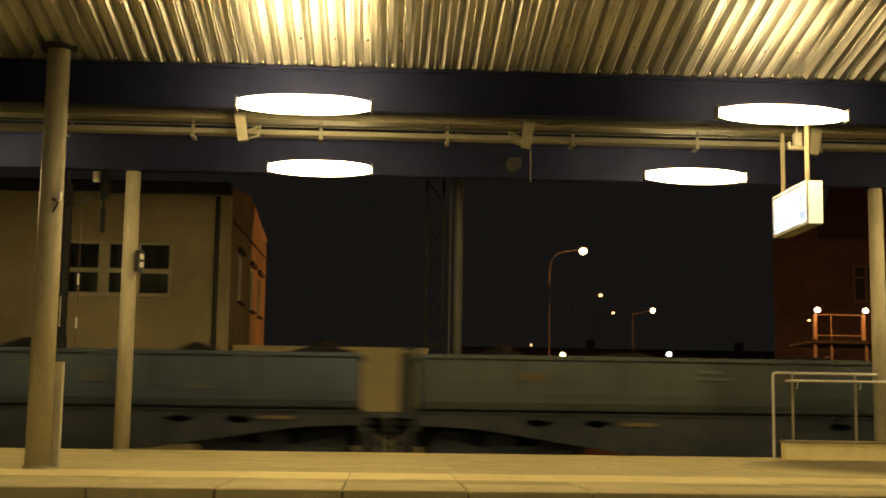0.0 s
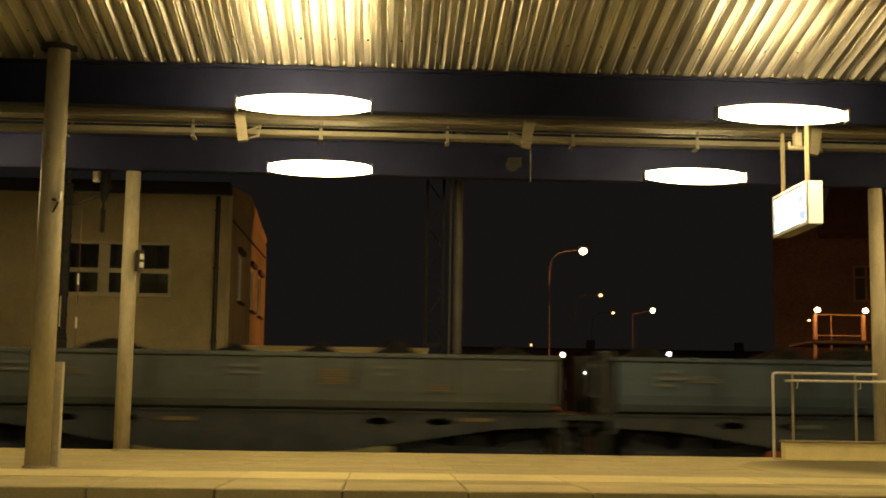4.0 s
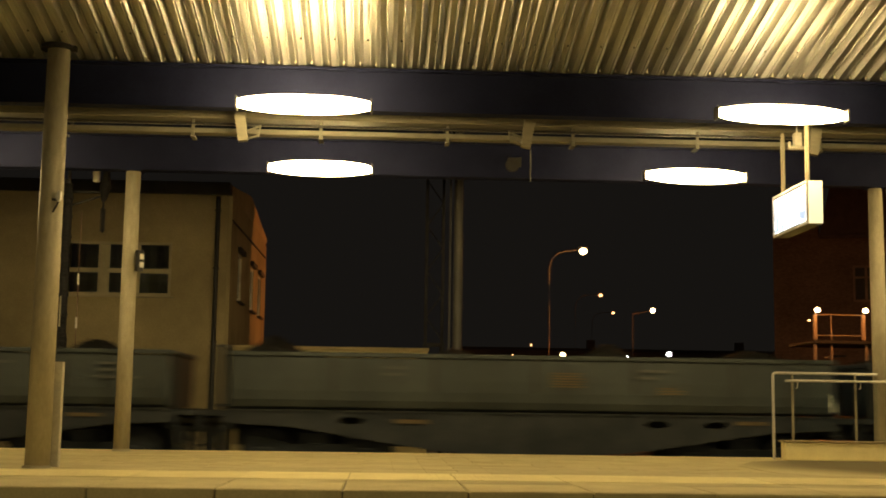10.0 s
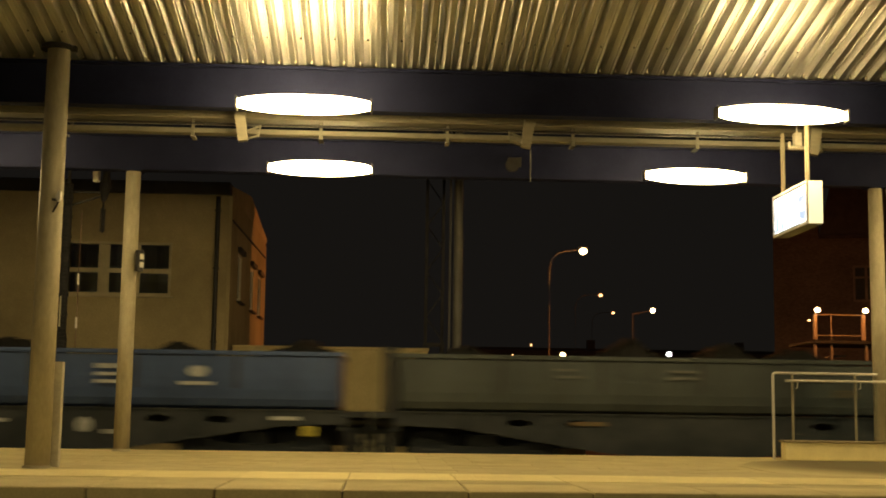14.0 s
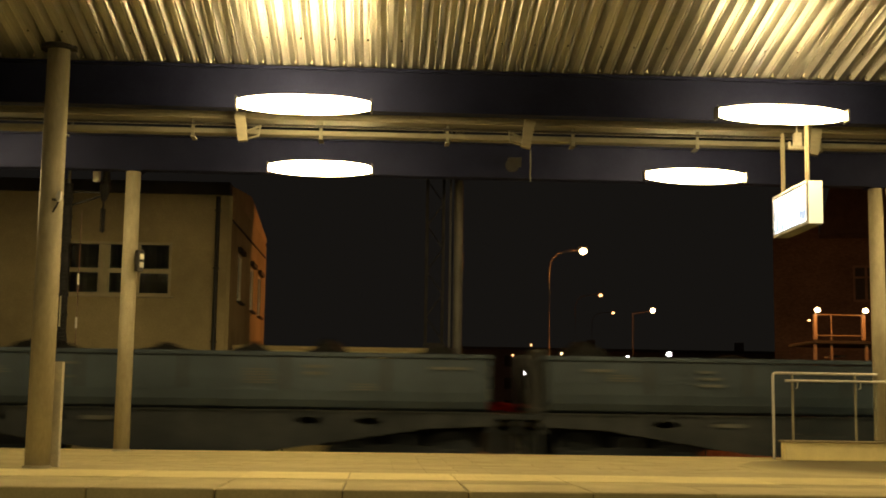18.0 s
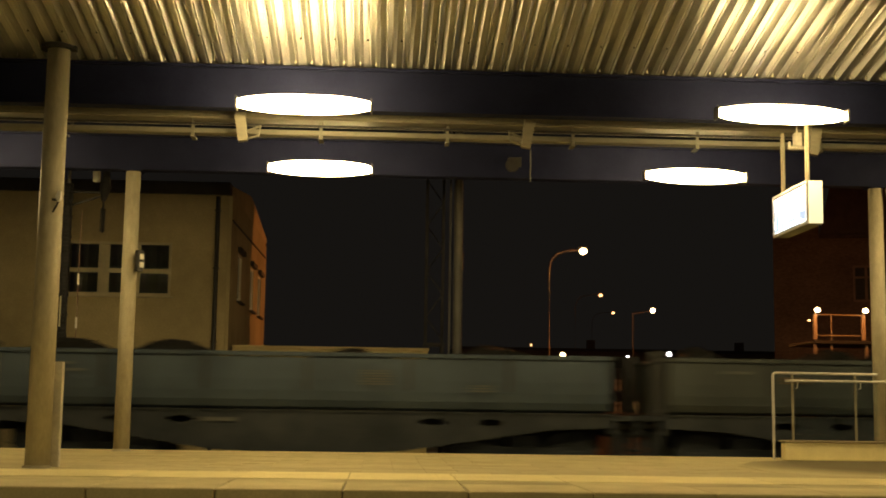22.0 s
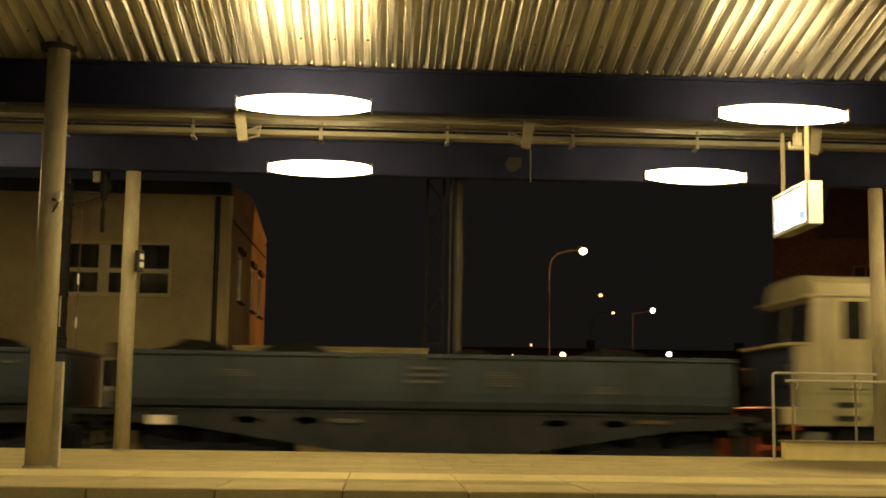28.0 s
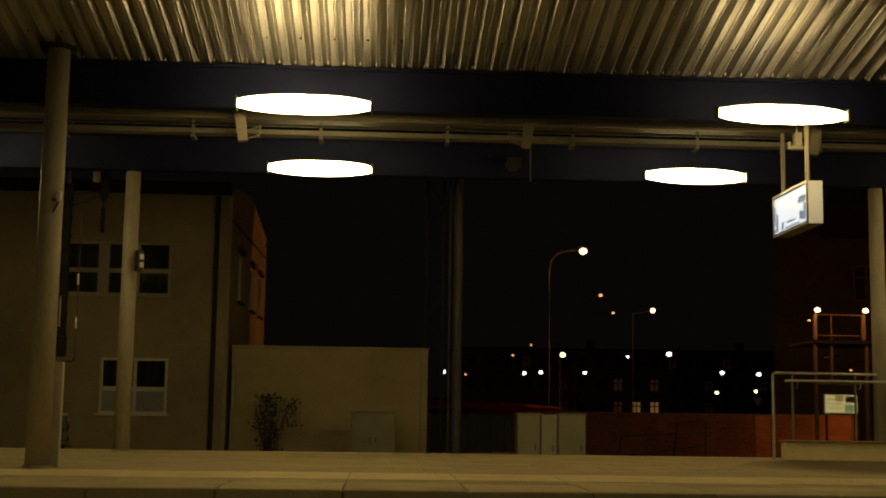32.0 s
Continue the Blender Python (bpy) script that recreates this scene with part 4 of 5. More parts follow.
def cabinet(x, y, w, h, doors, label, mat):
    c = thing("electrical_cabinet", x, y, -0.22, label, "cabinet", "trackside cabinets")
    part("body", box(0, w, 0, 0.45, 0.12, h, 0.012), mat, c)
    part("plinth", box(0.02, w - 0.02, 0.02, 0.43, 0.0, 0.12), M_SLEEPER, c)
    part("roof_lid", box(-0.025, w + 0.025, -0.03, 0.48, h + 0.001, h + 0.035, 0.010), mat, c)
    for i in range(doors):
        a, b = 0.03 + i * (w - 0.04) / doors, (i + 1) * (w - 0.04) / doors
        d = part("door", box(a, b, -0.014, -0.002, 0.16, h - 0.04, 0.004), mat, c)
        part("handle", box(b - 0.07 if i % 2 == 0 else a + 0.05, b - 0.05 if i % 2 == 0 else a + 0.07, -0.03, -0.015, h * 0.45, h * 0.55, 0.003), M_DARK, d)
    return c


cabinet(-0.70, 33.0, 1.14, 1.40, 2, "wide grey-green metal electrical cabinet by the annex", M_CABINET)
cabinet(3.07, 28.0, 0.50, 1.43, 1, "grey-green trackside electrical cabinet", M_CABINET)
cabinet(3.60, 28.05, 0.36, 1.40, 1, "pale narrow trackside electrical cabinet", M_CABINET_PALE)
cabinet(3.98, 28.0, 0.61, 1.43, 1, "grey-green trackside electrical cabinet", M_CABINET)

# ---- street side ----
wall = tagged(part("brick_wall", box(5.2, 19.5, 44.0, 44.3, -0.22, 1.20), M_BRICK), "low red brick boundary wall lit by street lamps", "wall", kind="structure")
part("coping", box(5.15, 19.5, 43.96, 44.34, 1.204, 1.27, 0.01), M_COPING, wall)
part("pier", box(13.20, 13.73, 43.985, 43.998, -0.22, 1.203, 0.01), M_BRICK_PALE, wall, "paler orange brick pier")

fence = thing("yard_fence", 1.4, 44.1, -0.22, "dark boarded fence along the station yard", "fence")
for i in range(15):
    part("board", box(i * 0.25, i * 0.25 + 0.235, 0.0, 0.025, 0.06, 1.36 + 0.03 * math.sin(i * 2.1), 0.004), M_MAST, fence)
for px in (0.1, 1.3, 2.5, 3.65):
    part("post", box(px - 0.04, px + 0.04, 0.03, 0.11, 0.0, 1.42, 0.006), M_DARK, fence)
for pz in (0.3, 1.1):
    part("rail", box(0.0, 3.75, 0.026, 0.06, pz, pz + 0.09), M_DARK, fence)

rack = thing("bicycle_rack", 5.85, 31.0, -0.22, "dark tubular metal bicycle rack on the yard", "rack")
part("rail_frame", pipe([(0, 0, 0), (0.0, 0, 0.35), (0.12, 0, 0.92), (1.5, 0, 1.0), (1.42, 0, 0.45), (1.35, 0, 0.0)], 0.022, 8), M_DARK, rack)
part("rail_frame", pipe([(1.38, 0.02, 0.0), (1.42, 0.02, 0.55), (1.52, 0.02, 1.26), (2.22, 0.02, 1.32), (2.2, 0.02, 0.0)], 0.022, 8), M_DARK, rack)
part("cross_rail", tube((0.03, 0, 0.42), (2.2, 0, 0.72), 0.018, n=8), M_DARK, rack)

aw = thing("red_awning", 1.7, 50.0, -0.22, "long sagging red tarpaulin roof on thin posts", "awning")
bm = bmesh.new()
n = 40
rows = []
for i in range(n + 1):
    x = 5.6 * i / n
    top = 1.93 - 0.07 * x + 0.018 * math.sin(i * 0.9) + 0.012 * math.sin(i * 2.3)
    rows.append([bm.verts.new(c) for c in ((x, 0.0, top - 0.24), (x, 0.05, top - 0.05), (x, 0.6, top + 0.10), (x, 1.4, top))])
for a, b in zip(rows, rows[1:]):
    for k in range(3):
        bm.faces.new((a[k], b[k], b[k + 1], a[k + 1]))
part("tarpaulin", bm, M_RED, aw, smooth=True)
for px in (0.1, 1.9, 3.7, 5.5):
    part("post", tube((px, 0.1, 0), (px, 0.1, 1.88 - 0.07 * px - 0.02), 0.03, n=8), M_DARK, aw)
    part("post", tube((px, 1.35, 0), (px, 1.35, 1.90 - 0.07 * px), 0.03, n=8), M_DARK, aw)


def lamp_head(parent, x, y, z, r, mat):
    bm = bmesh.new()
    bmesh.ops.create_icosphere(bm, subdivisions=2, radius=r)
    for v in bm.verts:
        v.co = Vector((x + v.co.x, y + v.co.y, z + v.co.z * 0.8))
    return part("lamp_glass", bm, mat, parent, "glowing lamp glass", smooth=True)


def street_lamp(x, y, z, px, r, mat, label, arm=True):
    """Lamp at x, z; its pole stands at px."""
    s = thing("street_lamp", px, y, -0.22, label, "street lamp", "street lamps")
    d = x - px
    h = z + 0.22
    if arm and abs(d) > 0.3:
        k = min(1.4, abs(d)) * (1 if d > 0 else -1)
        part("pole", pipe([(0, 0, 0), (0, 0, h * 0.5), (0, 0, h - 0.85), (0.08 * k, 0, h - 0.42), (0.3 * k, 0, h - 0.12), (0.6 * k, 0, h), (d - 0.1, 0, h + 0.06)], 0.026, 10), M_ORANGE_POST, s)
    else:
        part("pole", tube((0, 0, 0), (0, 0, h - r * 0.7), 0.036, 0.024, 10), M_ORANGE_POST, s)
        if abs(d) > 0.05:
            part("arm", tube((0, 0, h - r), (d, 0, h), 0.03, n=8), M_ORANGE_POST, s)
    r = r * 0.72
    part("hood", box(d - r * 1.1, d + r * 1.1, -r, r, h + r * 0.78, h + r * 1.05, 0.02), M_DARK, s)
    lamp_head(s, d, 0, h, r, mat)
    return s


street_lamp(9.71, 60, 8.93, 8.08, 0.27, M_SODIUM, "tall curved-arm sodium street lamp, lit orange")
street_lamp(14.96, 85, 9.09, 13.22, 0.20, M_SODIUM_DIM, "distant curved-arm sodium street lamp, lit orange")
street_lamp(20.47, 110, 9.84, 18.6, 0.20, M_SODIUM_DIM, "distant curved-arm sodium street lamp, lit orange")
street_lamp(16.36, 75, 7.32, 15.14, 0.24, M_SODIUM, "sodium street lamp on a straight pole, lit orange", False)
street_lamp(8.44, 58, 3.83, 8.30, 0.19, M_SODIUM, "low lit street lamp with warm white glass", False)
for x, y, z, r, m in ((4.57, 90, 3.89, 0.22, M_COOL), (12.65, 110, 4.42, 0.26, M_COOL), (14.08, 110, 4.54, 0.26, M_COOL), (17.96, 110, 4.55, 0.26, M_COOL),
                      (16.18, 70, 4.49, 0.22, M_COOL), (24.65, 90, 4.12, 0.24, M_COOL), (27.33, 90, 4.04, 0.24, M_COOL),
                      (24.51, 91, 2.70, 0.20, M_SODIUM), (27.39, 91, 2.83, 0.20, M_SODIUM), (11.84, 112, 6.05, 0.17, M_SODIUM_DIM),
                      (14.54, 121, 7.45, 0.15, M_SODIUM_DIM), (19.78, 100, 5.57, 0.17, M_COOL), (8.19, 120, 4.50, 0.16, M_SODIUM_DIM)):
    street_lamp(x, y, z, x + 0.04, r, m, "small distant street lamp, lit", False)

give = thing("road_sign", 21.15, 70, -0.22, "triangular give-way road sign on a post", "sign")
part("post", tube((0, 0, 0), (0, 0, 2.4), 0.03, n=8), M_GREY_METAL, give)
part("plate", prism([(-0.40, 2.42), (0.40, 2.42), (0.0, 1.72)], -0.05, -0.035), M_REDPLATE, give)
part("inner_plate", prism([(-0.26, 2.34), (0.26, 2.34), (0.0, 1.88)], -0.058, -0.052), M_REFLECT, give)

# far apartment house across the street
far = thing("far_apartment_house", 8.0, 130.0, -0.22, "distant dark apartment house with a few lit windows", "building")
wins = []
for fl in range(3):
    for i in range(22):
        wins.append((1.0 + i * 1.9, 1.0 + i * 1.9 + 1.0, 1.2 + fl * 2.3, 2.5 + fl * 2.3))
part("front_wall", holed_wall(0, 43, 0, 7.6, 0, 0.4, wins), M_FAR, far)
part("body", box(0, 43, 0.6, 9, 0, 7.6), M_FAR, far)
part("roof", prism([(-0.5, 7.605), (43.5, 7.605), (43.5, 7.85), (-0.5, 7.85)], -0.4, 9.2), M_FASCIA, far)
lit = {(0, 10): M_WARM_WIN, (0, 9): M_WARM_WIN, (1, 10): M_DIM_WIN, (1, 8): M_DIM_WIN, (0, 8): M_DIM_WIN, (2, 3): M_FAINT_WIN, (1, 5): M_FAINT_WIN, (2, 11): M_FAINT_WIN, (2, 14): M_FAINT_WIN, (1, 13): M_FAINT_WIN, (0, 13): M_FAINT_WIN, (2, 17): M_FAINT_WIN, (1, 16): M_FAINT_WIN, (0, 18): M_FAINT_WIN, (0, 5): M_FAINT_WIN}
for k, (a, b, c, d) in enumerate(wins):
    fl, i = divmod(k, 22)
    w = part("window", ring_plate(a, b, c, d, 0.08, 0.1, 0.2), M_FAR, far)
    if (fl, i) in lit:
        part("mullion", box((a + b) / 2 - 0.06, (a + b) / 2 + 0.06, 0.10, 0.148, c + 0.08, d - 0.08), M_FAR, w)
        part("transom", box(a + 0.08, b - 0.08, 0.08, 0.099, c + 0.75, c + 0.88), M_FAR, w)
    part("pane", box(a + 0.08, b - 0.08, 0.15, 0.17, c + 0.08, d - 0.08), lit.get((fl, i), M_DARK_WIN), w)
part("chimney", box(14, 14.8, 3, 3.8, 7.85, 8.9), M_FAR, far)
part("chimney", box(30, 30.8, 3, 3.8, 7.85, 8.9), M_FAR, far)

# brick house and its lit landing
hs = thing("brick_house", 15.85, 50.0, -0.22, "dark red brick house with tiled eaves by the street", "house")
hs.rotation_euler = (0, 0, radians(-20))
hw = [(3.05, 4.05, 5.95, 7.40), (6.0, 7.0, 5.95, 7.4), (5.0, 6.0, 1.2, 3.2)]
part("front_wall", holed_wall(0, 11, 0, 8.55, 0, 0.4, hw), M_BRICK_HOUSE, hs)
part("end_wall", box(0.0, 0.4, 0.402, 5.5, 0, 8.55), M_BRICK_HOUSE, hs)
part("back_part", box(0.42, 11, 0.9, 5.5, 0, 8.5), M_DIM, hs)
part("wing_wall", box(0.0, 1.78, 0.0, 5.5, 8.552, 9.6), M_BRICK_HOUSE, hs)
part("eave", box(1.80, 11.5, -0.38, 5.9, 8.50, 8.62, 0.02), M_TILE_ROOF, hs)
part("roof", prism([(1.80, 8.622), (11.5, 8.622), (11.5, 10.8), (2.3, 10.8)], -0.2, 5.8), M_TILE_ROOF, hs)
for a, b, c, d in hw:
    w = part("window", ring_plate(a, b, c, d, 0.09, -0.01, 0.10), M_COPING, hs)
    part("mullion", box((a + b) / 2 - 0.05, (a + b) / 2 + 0.05, 0.0, 0.09, c + 0.09, d - 0.09), M_COPING, w)
    part("transom", box(a + 0.09, b - 0.09, 0.002, 0.088, d - 0.52, d - 0.44), M_COPING, w)
    part("pane", box(a + 0.09, b - 0.09, 0.04, 0.05, c + 0.09, d - 0.09), M_DARK_WIN, w)

ld = thing("lit_landing", 13.8, 40.0, -0.22, "steel stair landing with railing and orange lamps", "landing")
part("deck", box(0.18, 3.2, 0, 2.6, 3.78, 3.88, 0.01), M_LATTICE, ld)
for px, pz in ((0.25, 0), (1.93, 0)):
    part("support", box(px - 0.05, px + 0.05, 0.1, 0.20, pz, 3.755, 0.01), M_LANDING, ld)
part("short_post", box(0.74, 0.82, 0.1, 0.18, 2.55, 3.755, 0.01), M_LANDING, ld)
part("cross_beam", box(0.30, 1.88, 0.1, 0.18, 2.47, 2.548, 0.01), M_LANDING, ld)
for px in (0.25, 1.84):
    part("lamp_post", box(px - 0.055, px + 0.055, 0.06, 0.17, 3.902, 4.75, 0.01), M_LANDING, ld)
    lamp_head(ld, px + 0.03, -0.05, 4.86, 0.10, M_SODIUM)
for z in (4.05, 4.72):
    part("rail_bar", tube((0.3, 0.12, z), (1.8, 0.12, z), 0.018, n=8), M_LANDING, ld)
part("rail_bar", tube((0.78, 0.12, 3.9), (0.78, 0.12, 4.72), 0.018, n=8), M_LANDING, ld)
part("stair_tread", box(1.2, 1.5, 0.8, 2.0, 3.4, 3.45), M_DARK, ld)
lamp_head(ld, 0.02, 0.0, 4.52, 0.045, M_SODIUM_DIM)
lamp_head(ld, 1.50, 0.4, 2.95, 0.04, M_SODIUM_DIM)

bd = thing("display_board", 14.36, 40.3, -0.22, "lit pale display board with rows of printing", "sign")
part("frame", box(-0.03, 1.13, 0.0, 0.10, 1.52, 2.20, 0.01), M_DARK, bd)
part("panel", box(0.02, 1.08, -0.012, -0.004, 1.57, 2.15), M_BOARD, bd, "glowing pale panel")
for z in (1.72, 1.86, 1.99):
    part("print_bar", box(0.06, 0.56, -0.020, -0.014, z, z + 0.014), M_OCHRE, bd)
part("picture", box(0.36, 0.62, -0.021, -0.014, 1.93, 2.13), M_BOARD_WARM, bd, "orange picture patch")
part("picture", box(0.66, 1.06, -0.021, -0.014, 1.60, 1.84), M_BOARD_GREEN, bd, "greenish picture patch")
part("picture", box(0.70, 1.04, -0.021, -0.014, 1.90, 2.10), M_OCHRE, bd, "brownish picture patch")
for px in (0.08, 1.02):
    part("leg", box(px - 0.03, px + 0.03, 0.02, 0.08, 0, 1.519), M_DARK, bd)

# ---- freight wagons ----
TRACK_Y = 23.7
HALF = 5.36


def bar(parent, x0, x1, z0, z1, mat, y=-1.432, name="stencil_bar"):
    part(name, box(x0, x1, y - 0.004, y, z0, z1), mat, parent)


def shell(profile, xa, xb, closed_ends=True):
    bm = bmesh.new()
    left = [bm.verts.new((xa(z), y, z)) for y, z in profile]
    right = [bm.verts.new((xb(z), y, z)) for y, z in profile]
    for i in range(len(profile) - 1):
        bm.faces.new((left[i], right[i], right[i + 1], left[i + 1]))
    if closed_ends:
        n = len(profile)
        for side in (left, right):
            for i in range(n // 2):
                a, b, c, d = side[i], side[i + 1], side[n - 2 - i], side[n - 1 - i]
                if len({a, b, c, d}) == 4:
                    bm.faces.new((a, b, c, d))
                elif len({a, b, d}) == 3:
                    bm.faces.new((a, b, d))
    return bm


def tub_mesh(mat):
    half = [(1.20, 1.27), (1.31, 1.32), (1.37, 1.44), (1.395, 1.60), (1.405, 1.80), (1.405, 2.185)]
    prof = [(-y, z) for y, z in half[::-1]]
    prof = prof + [(y, z) for y, z in half]
    return mesh_of("tub", shell(prof, lambda z: -HALF, lambda z: HALF), mat)


def rim_mesh(mat):
    bm = bmesh.new()
    for s in (-1, 1):
        add_box(bm, -HALF - 0.04, HALF + 0.04, s * 1.40 - 0.045, s * 1.40 + 0.045, 2.195, 2.275, 0.012)
        add_box(bm, s * HALF - 0.055, s * HALF + 0.055, -1.345, 1.345, 2.195, 2.275, 0.012)
    return mesh_of("rim", bm, mat)


def load_mesh(seed):
    rng = random.Random(seed)
    humps = []
    x = -HALF + rng.uniform(0.6, 1.3)
    while x < HALF - 0.5:
        humps.append((x, rng.uniform(0.20, 0.52), rng.uniform(0.38, 0.70)))
        x += rng.uniform(1.3, 3.4)
    nx, ny = 96, 10
    bm = bmesh.new()
    grid = []
    for i in range(nx + 1):
        col = []
        for j in range(ny + 1):
            px, py = -HALF + 0.06 + (2 * HALF - 0.12) * i / nx, -1.33 + 2.66 * j / ny
            fall = 1 - (py / 1.36) ** 4
            h = 2.13 + sum(a * math.exp(-abs((px - c) / w) ** 1.5) for c, a, w in humps) * fall
            h += 0.10 * noise.noise(Vector((px * 2.2, py * 2.2, seed))) + 0.08 * noise.noise(Vector((px * 6, py * 6, seed + 9)))
            if i in (0, nx) or j in (0, ny):
                h = min(h, 2.15)
            col.append(bm.verts.new((px, py, h)))
        grid.append(col)
    for a, b in zip(grid, grid[1:]):
        for j in range(ny):
            bm.faces.new((a[j], b[j], b[j + 1], a[j + 1]))
    return mesh_of("coal_load", bm, M_LOAD)


def belly_mesh():
    """Fish-bellied side sill with oval lightening holes."""
    bm = bmesh.new()
    outline = [(-5.45, 1.25), (5.45, 1.25), (5.45, 1.02), (4.3, 0.97), (1.7, 0.57), (0.0, 0.50), (-1.7, 0.57), (-4.3, 0.97), (-5.45, 1.02)]
    edges = []

    def loop(pts):
        vs = [bm.verts.new((x, 0, z)) for x, z in pts]
        for a, b in zip(vs, vs[1:] + vs[:1]):
            edges.append(bm.edges.new((a, b)))

    loop(outline)
    for hx0 in (-3.25, -2.2, 2.2, 3.25):
        loop([(hx0 + 0.24 * math.cos(k * math.pi / 8), 1.085 + 0.065 * math.sin(k * math.pi / 8)) for k in range(16)])
    bmesh.ops.triangle_fill(bm, edges=edges, use_beauty=True, use_dissolve=False)
    out = bmesh.ops.extrude_face_region(bm, geom=list(bm.faces))
    for v in out["geom"]:
        if isinstance(v, bmesh.types.BMVert):
            v.co.y += 0.02
    add_box(bm, -5.45, 5.45, -0.03, 0.05, 1.235, 1.262)
    return mesh_of("side_sill", bm, M_UNDER)


def bogie_meshes():
    fr = bmesh.new()
    for s in (-1, 1):
        bmp = [(-1.35, 0.62), (-1.15, 0.80), (-0.45, 0.66), (0.45, 0.66), (1.15, 0.80), (1.35, 0.62), (1.15, 0.50), (0.55, 0.52), (0.40, 0.34), (-0.40, 0.34), (-0.55, 0.52), (-1.15, 0.50)]
        p = prism(bmp, s * 1.0 - 0.06, s * 1.0 + 0.06)
        me = bpy.data.meshes.new("tmp")
        p.to_mesh(me)
        p.free()
        fr.from_mesh(me)
        bpy.data.meshes.remove(me)
        for ax in (-0.9, 0.9):
            add_box(fr, ax - 0.15, ax + 0.15, s * 1.0 - 0.10, s * 1.0 + 0.10, 0.34, 0.60, 0.02)
    add_box(fr, -0.25, 0.25, -0.95, 0.95, 0.52, 0.86)
    frame_me = mesh_of("bogie_frame", fr, M_UNDER)
    ws = bmesh.new()
    for s in (-0.75, 0.75):
        add_tube(ws, (0, s - 0.065, 0.46), (0, s + 0.065, 0.46), 0.46, n=28)
        add_tube(ws, (0, s - 0.085 * (1 if s > 0 else -1), 0.46), (0, s - 0.055 * (1 if s > 0 else -1), 0.46), 0.485, n=28)
    add_tube(ws, (0, -1.0, 0.46), (0, 1.0, 0.46), 0.08, n=12)
    return frame_me, mesh_of("wheelset", ws, M_UNDER)


TUBS = {"grey": tub_mesh(M_TUB), "faded": tub_mesh(M_TUB_BLUEGREY), "blue": tub_mesh(M_TUB_BLUE), "vivid": tub_mesh(M_TUB_VIVID)}
RIMS = {"grey": rim_mesh(M_TUB), "faded": rim_mesh(M_TUB_BLUEGREY), "blue": rim_mesh(M_TUB_BLUE), "vivid": rim_mesh(M_TUB_VIVID)}
BELLY_ME = belly_mesh()
LOADS = [load_mesh(s) for s in (3, 8, 14, 21, 33, 47)]
BOGIE_ME, WHEEL_ME = bogie_meshes()
RIB_ME = mesh_of("stiffener", box(-0.035, 0.035, -0.022, 0.0, 1.62, 2.185, 0.006), M_RIM)


def shared(name, me, parent, at=None):
    ob = new(name, me)
    ob.parent = parent
    if at is not None:
        ob.matrix_basis = at
    return ob


def buffer_bm():
    bm = tube((0, 0, 0), (0.22, 0, 0), 0.085, n=16)
    add_tube(bm, (0.22, 0, 0), (0.36, 0, 0), 0.06, n=16)
    add_tube(bm, (0.36, 0, 0), (0.385, 0, 0), 0.225, 0.21, n=24)
    return bm


BUFFER_ME = mesh_of("buffer", buffer_bm(), M_DARK)
HOOK_ME = mesh_of("coupling", pipe([(0, 0, 0), (0.2, 0, 0.02), (0.33, 0, -0.06), (0.42, 0, -0.22), (0.44, 0, -0.30)], 0.035, 8), M_DARK)


def screen_bm():
    """Slatted brake platform screen on a wagon's leading end."""
    bm = bmesh.new()
    for x in (-5.41, -5.495, -5.58, -5.655):
        add_box(bm, x - 0.027, x + 0.027, -0.02, 0.02, 1.236, 2.37, 0.004)
    for z in (1.30, 2.34):
        add_box(bm, -5.655, -5.41, -0.028, -0.020, z, z + 0.05)
    return bm


SCREEN_ME = mesh_of("end_screen", screen_bm(), M_RIM)
LABELS = {"grey": "grey-green open freight wagon carrying dark coal heaps", "faded": "faded blue-grey open freight wagon carrying dark coal heaps",
          "vivid": "bright blue open freight wagon with fresh white stencils, loaded with coal",
          "blue": "blue open freight wagon with white stencilled panels, loaded with coal"}


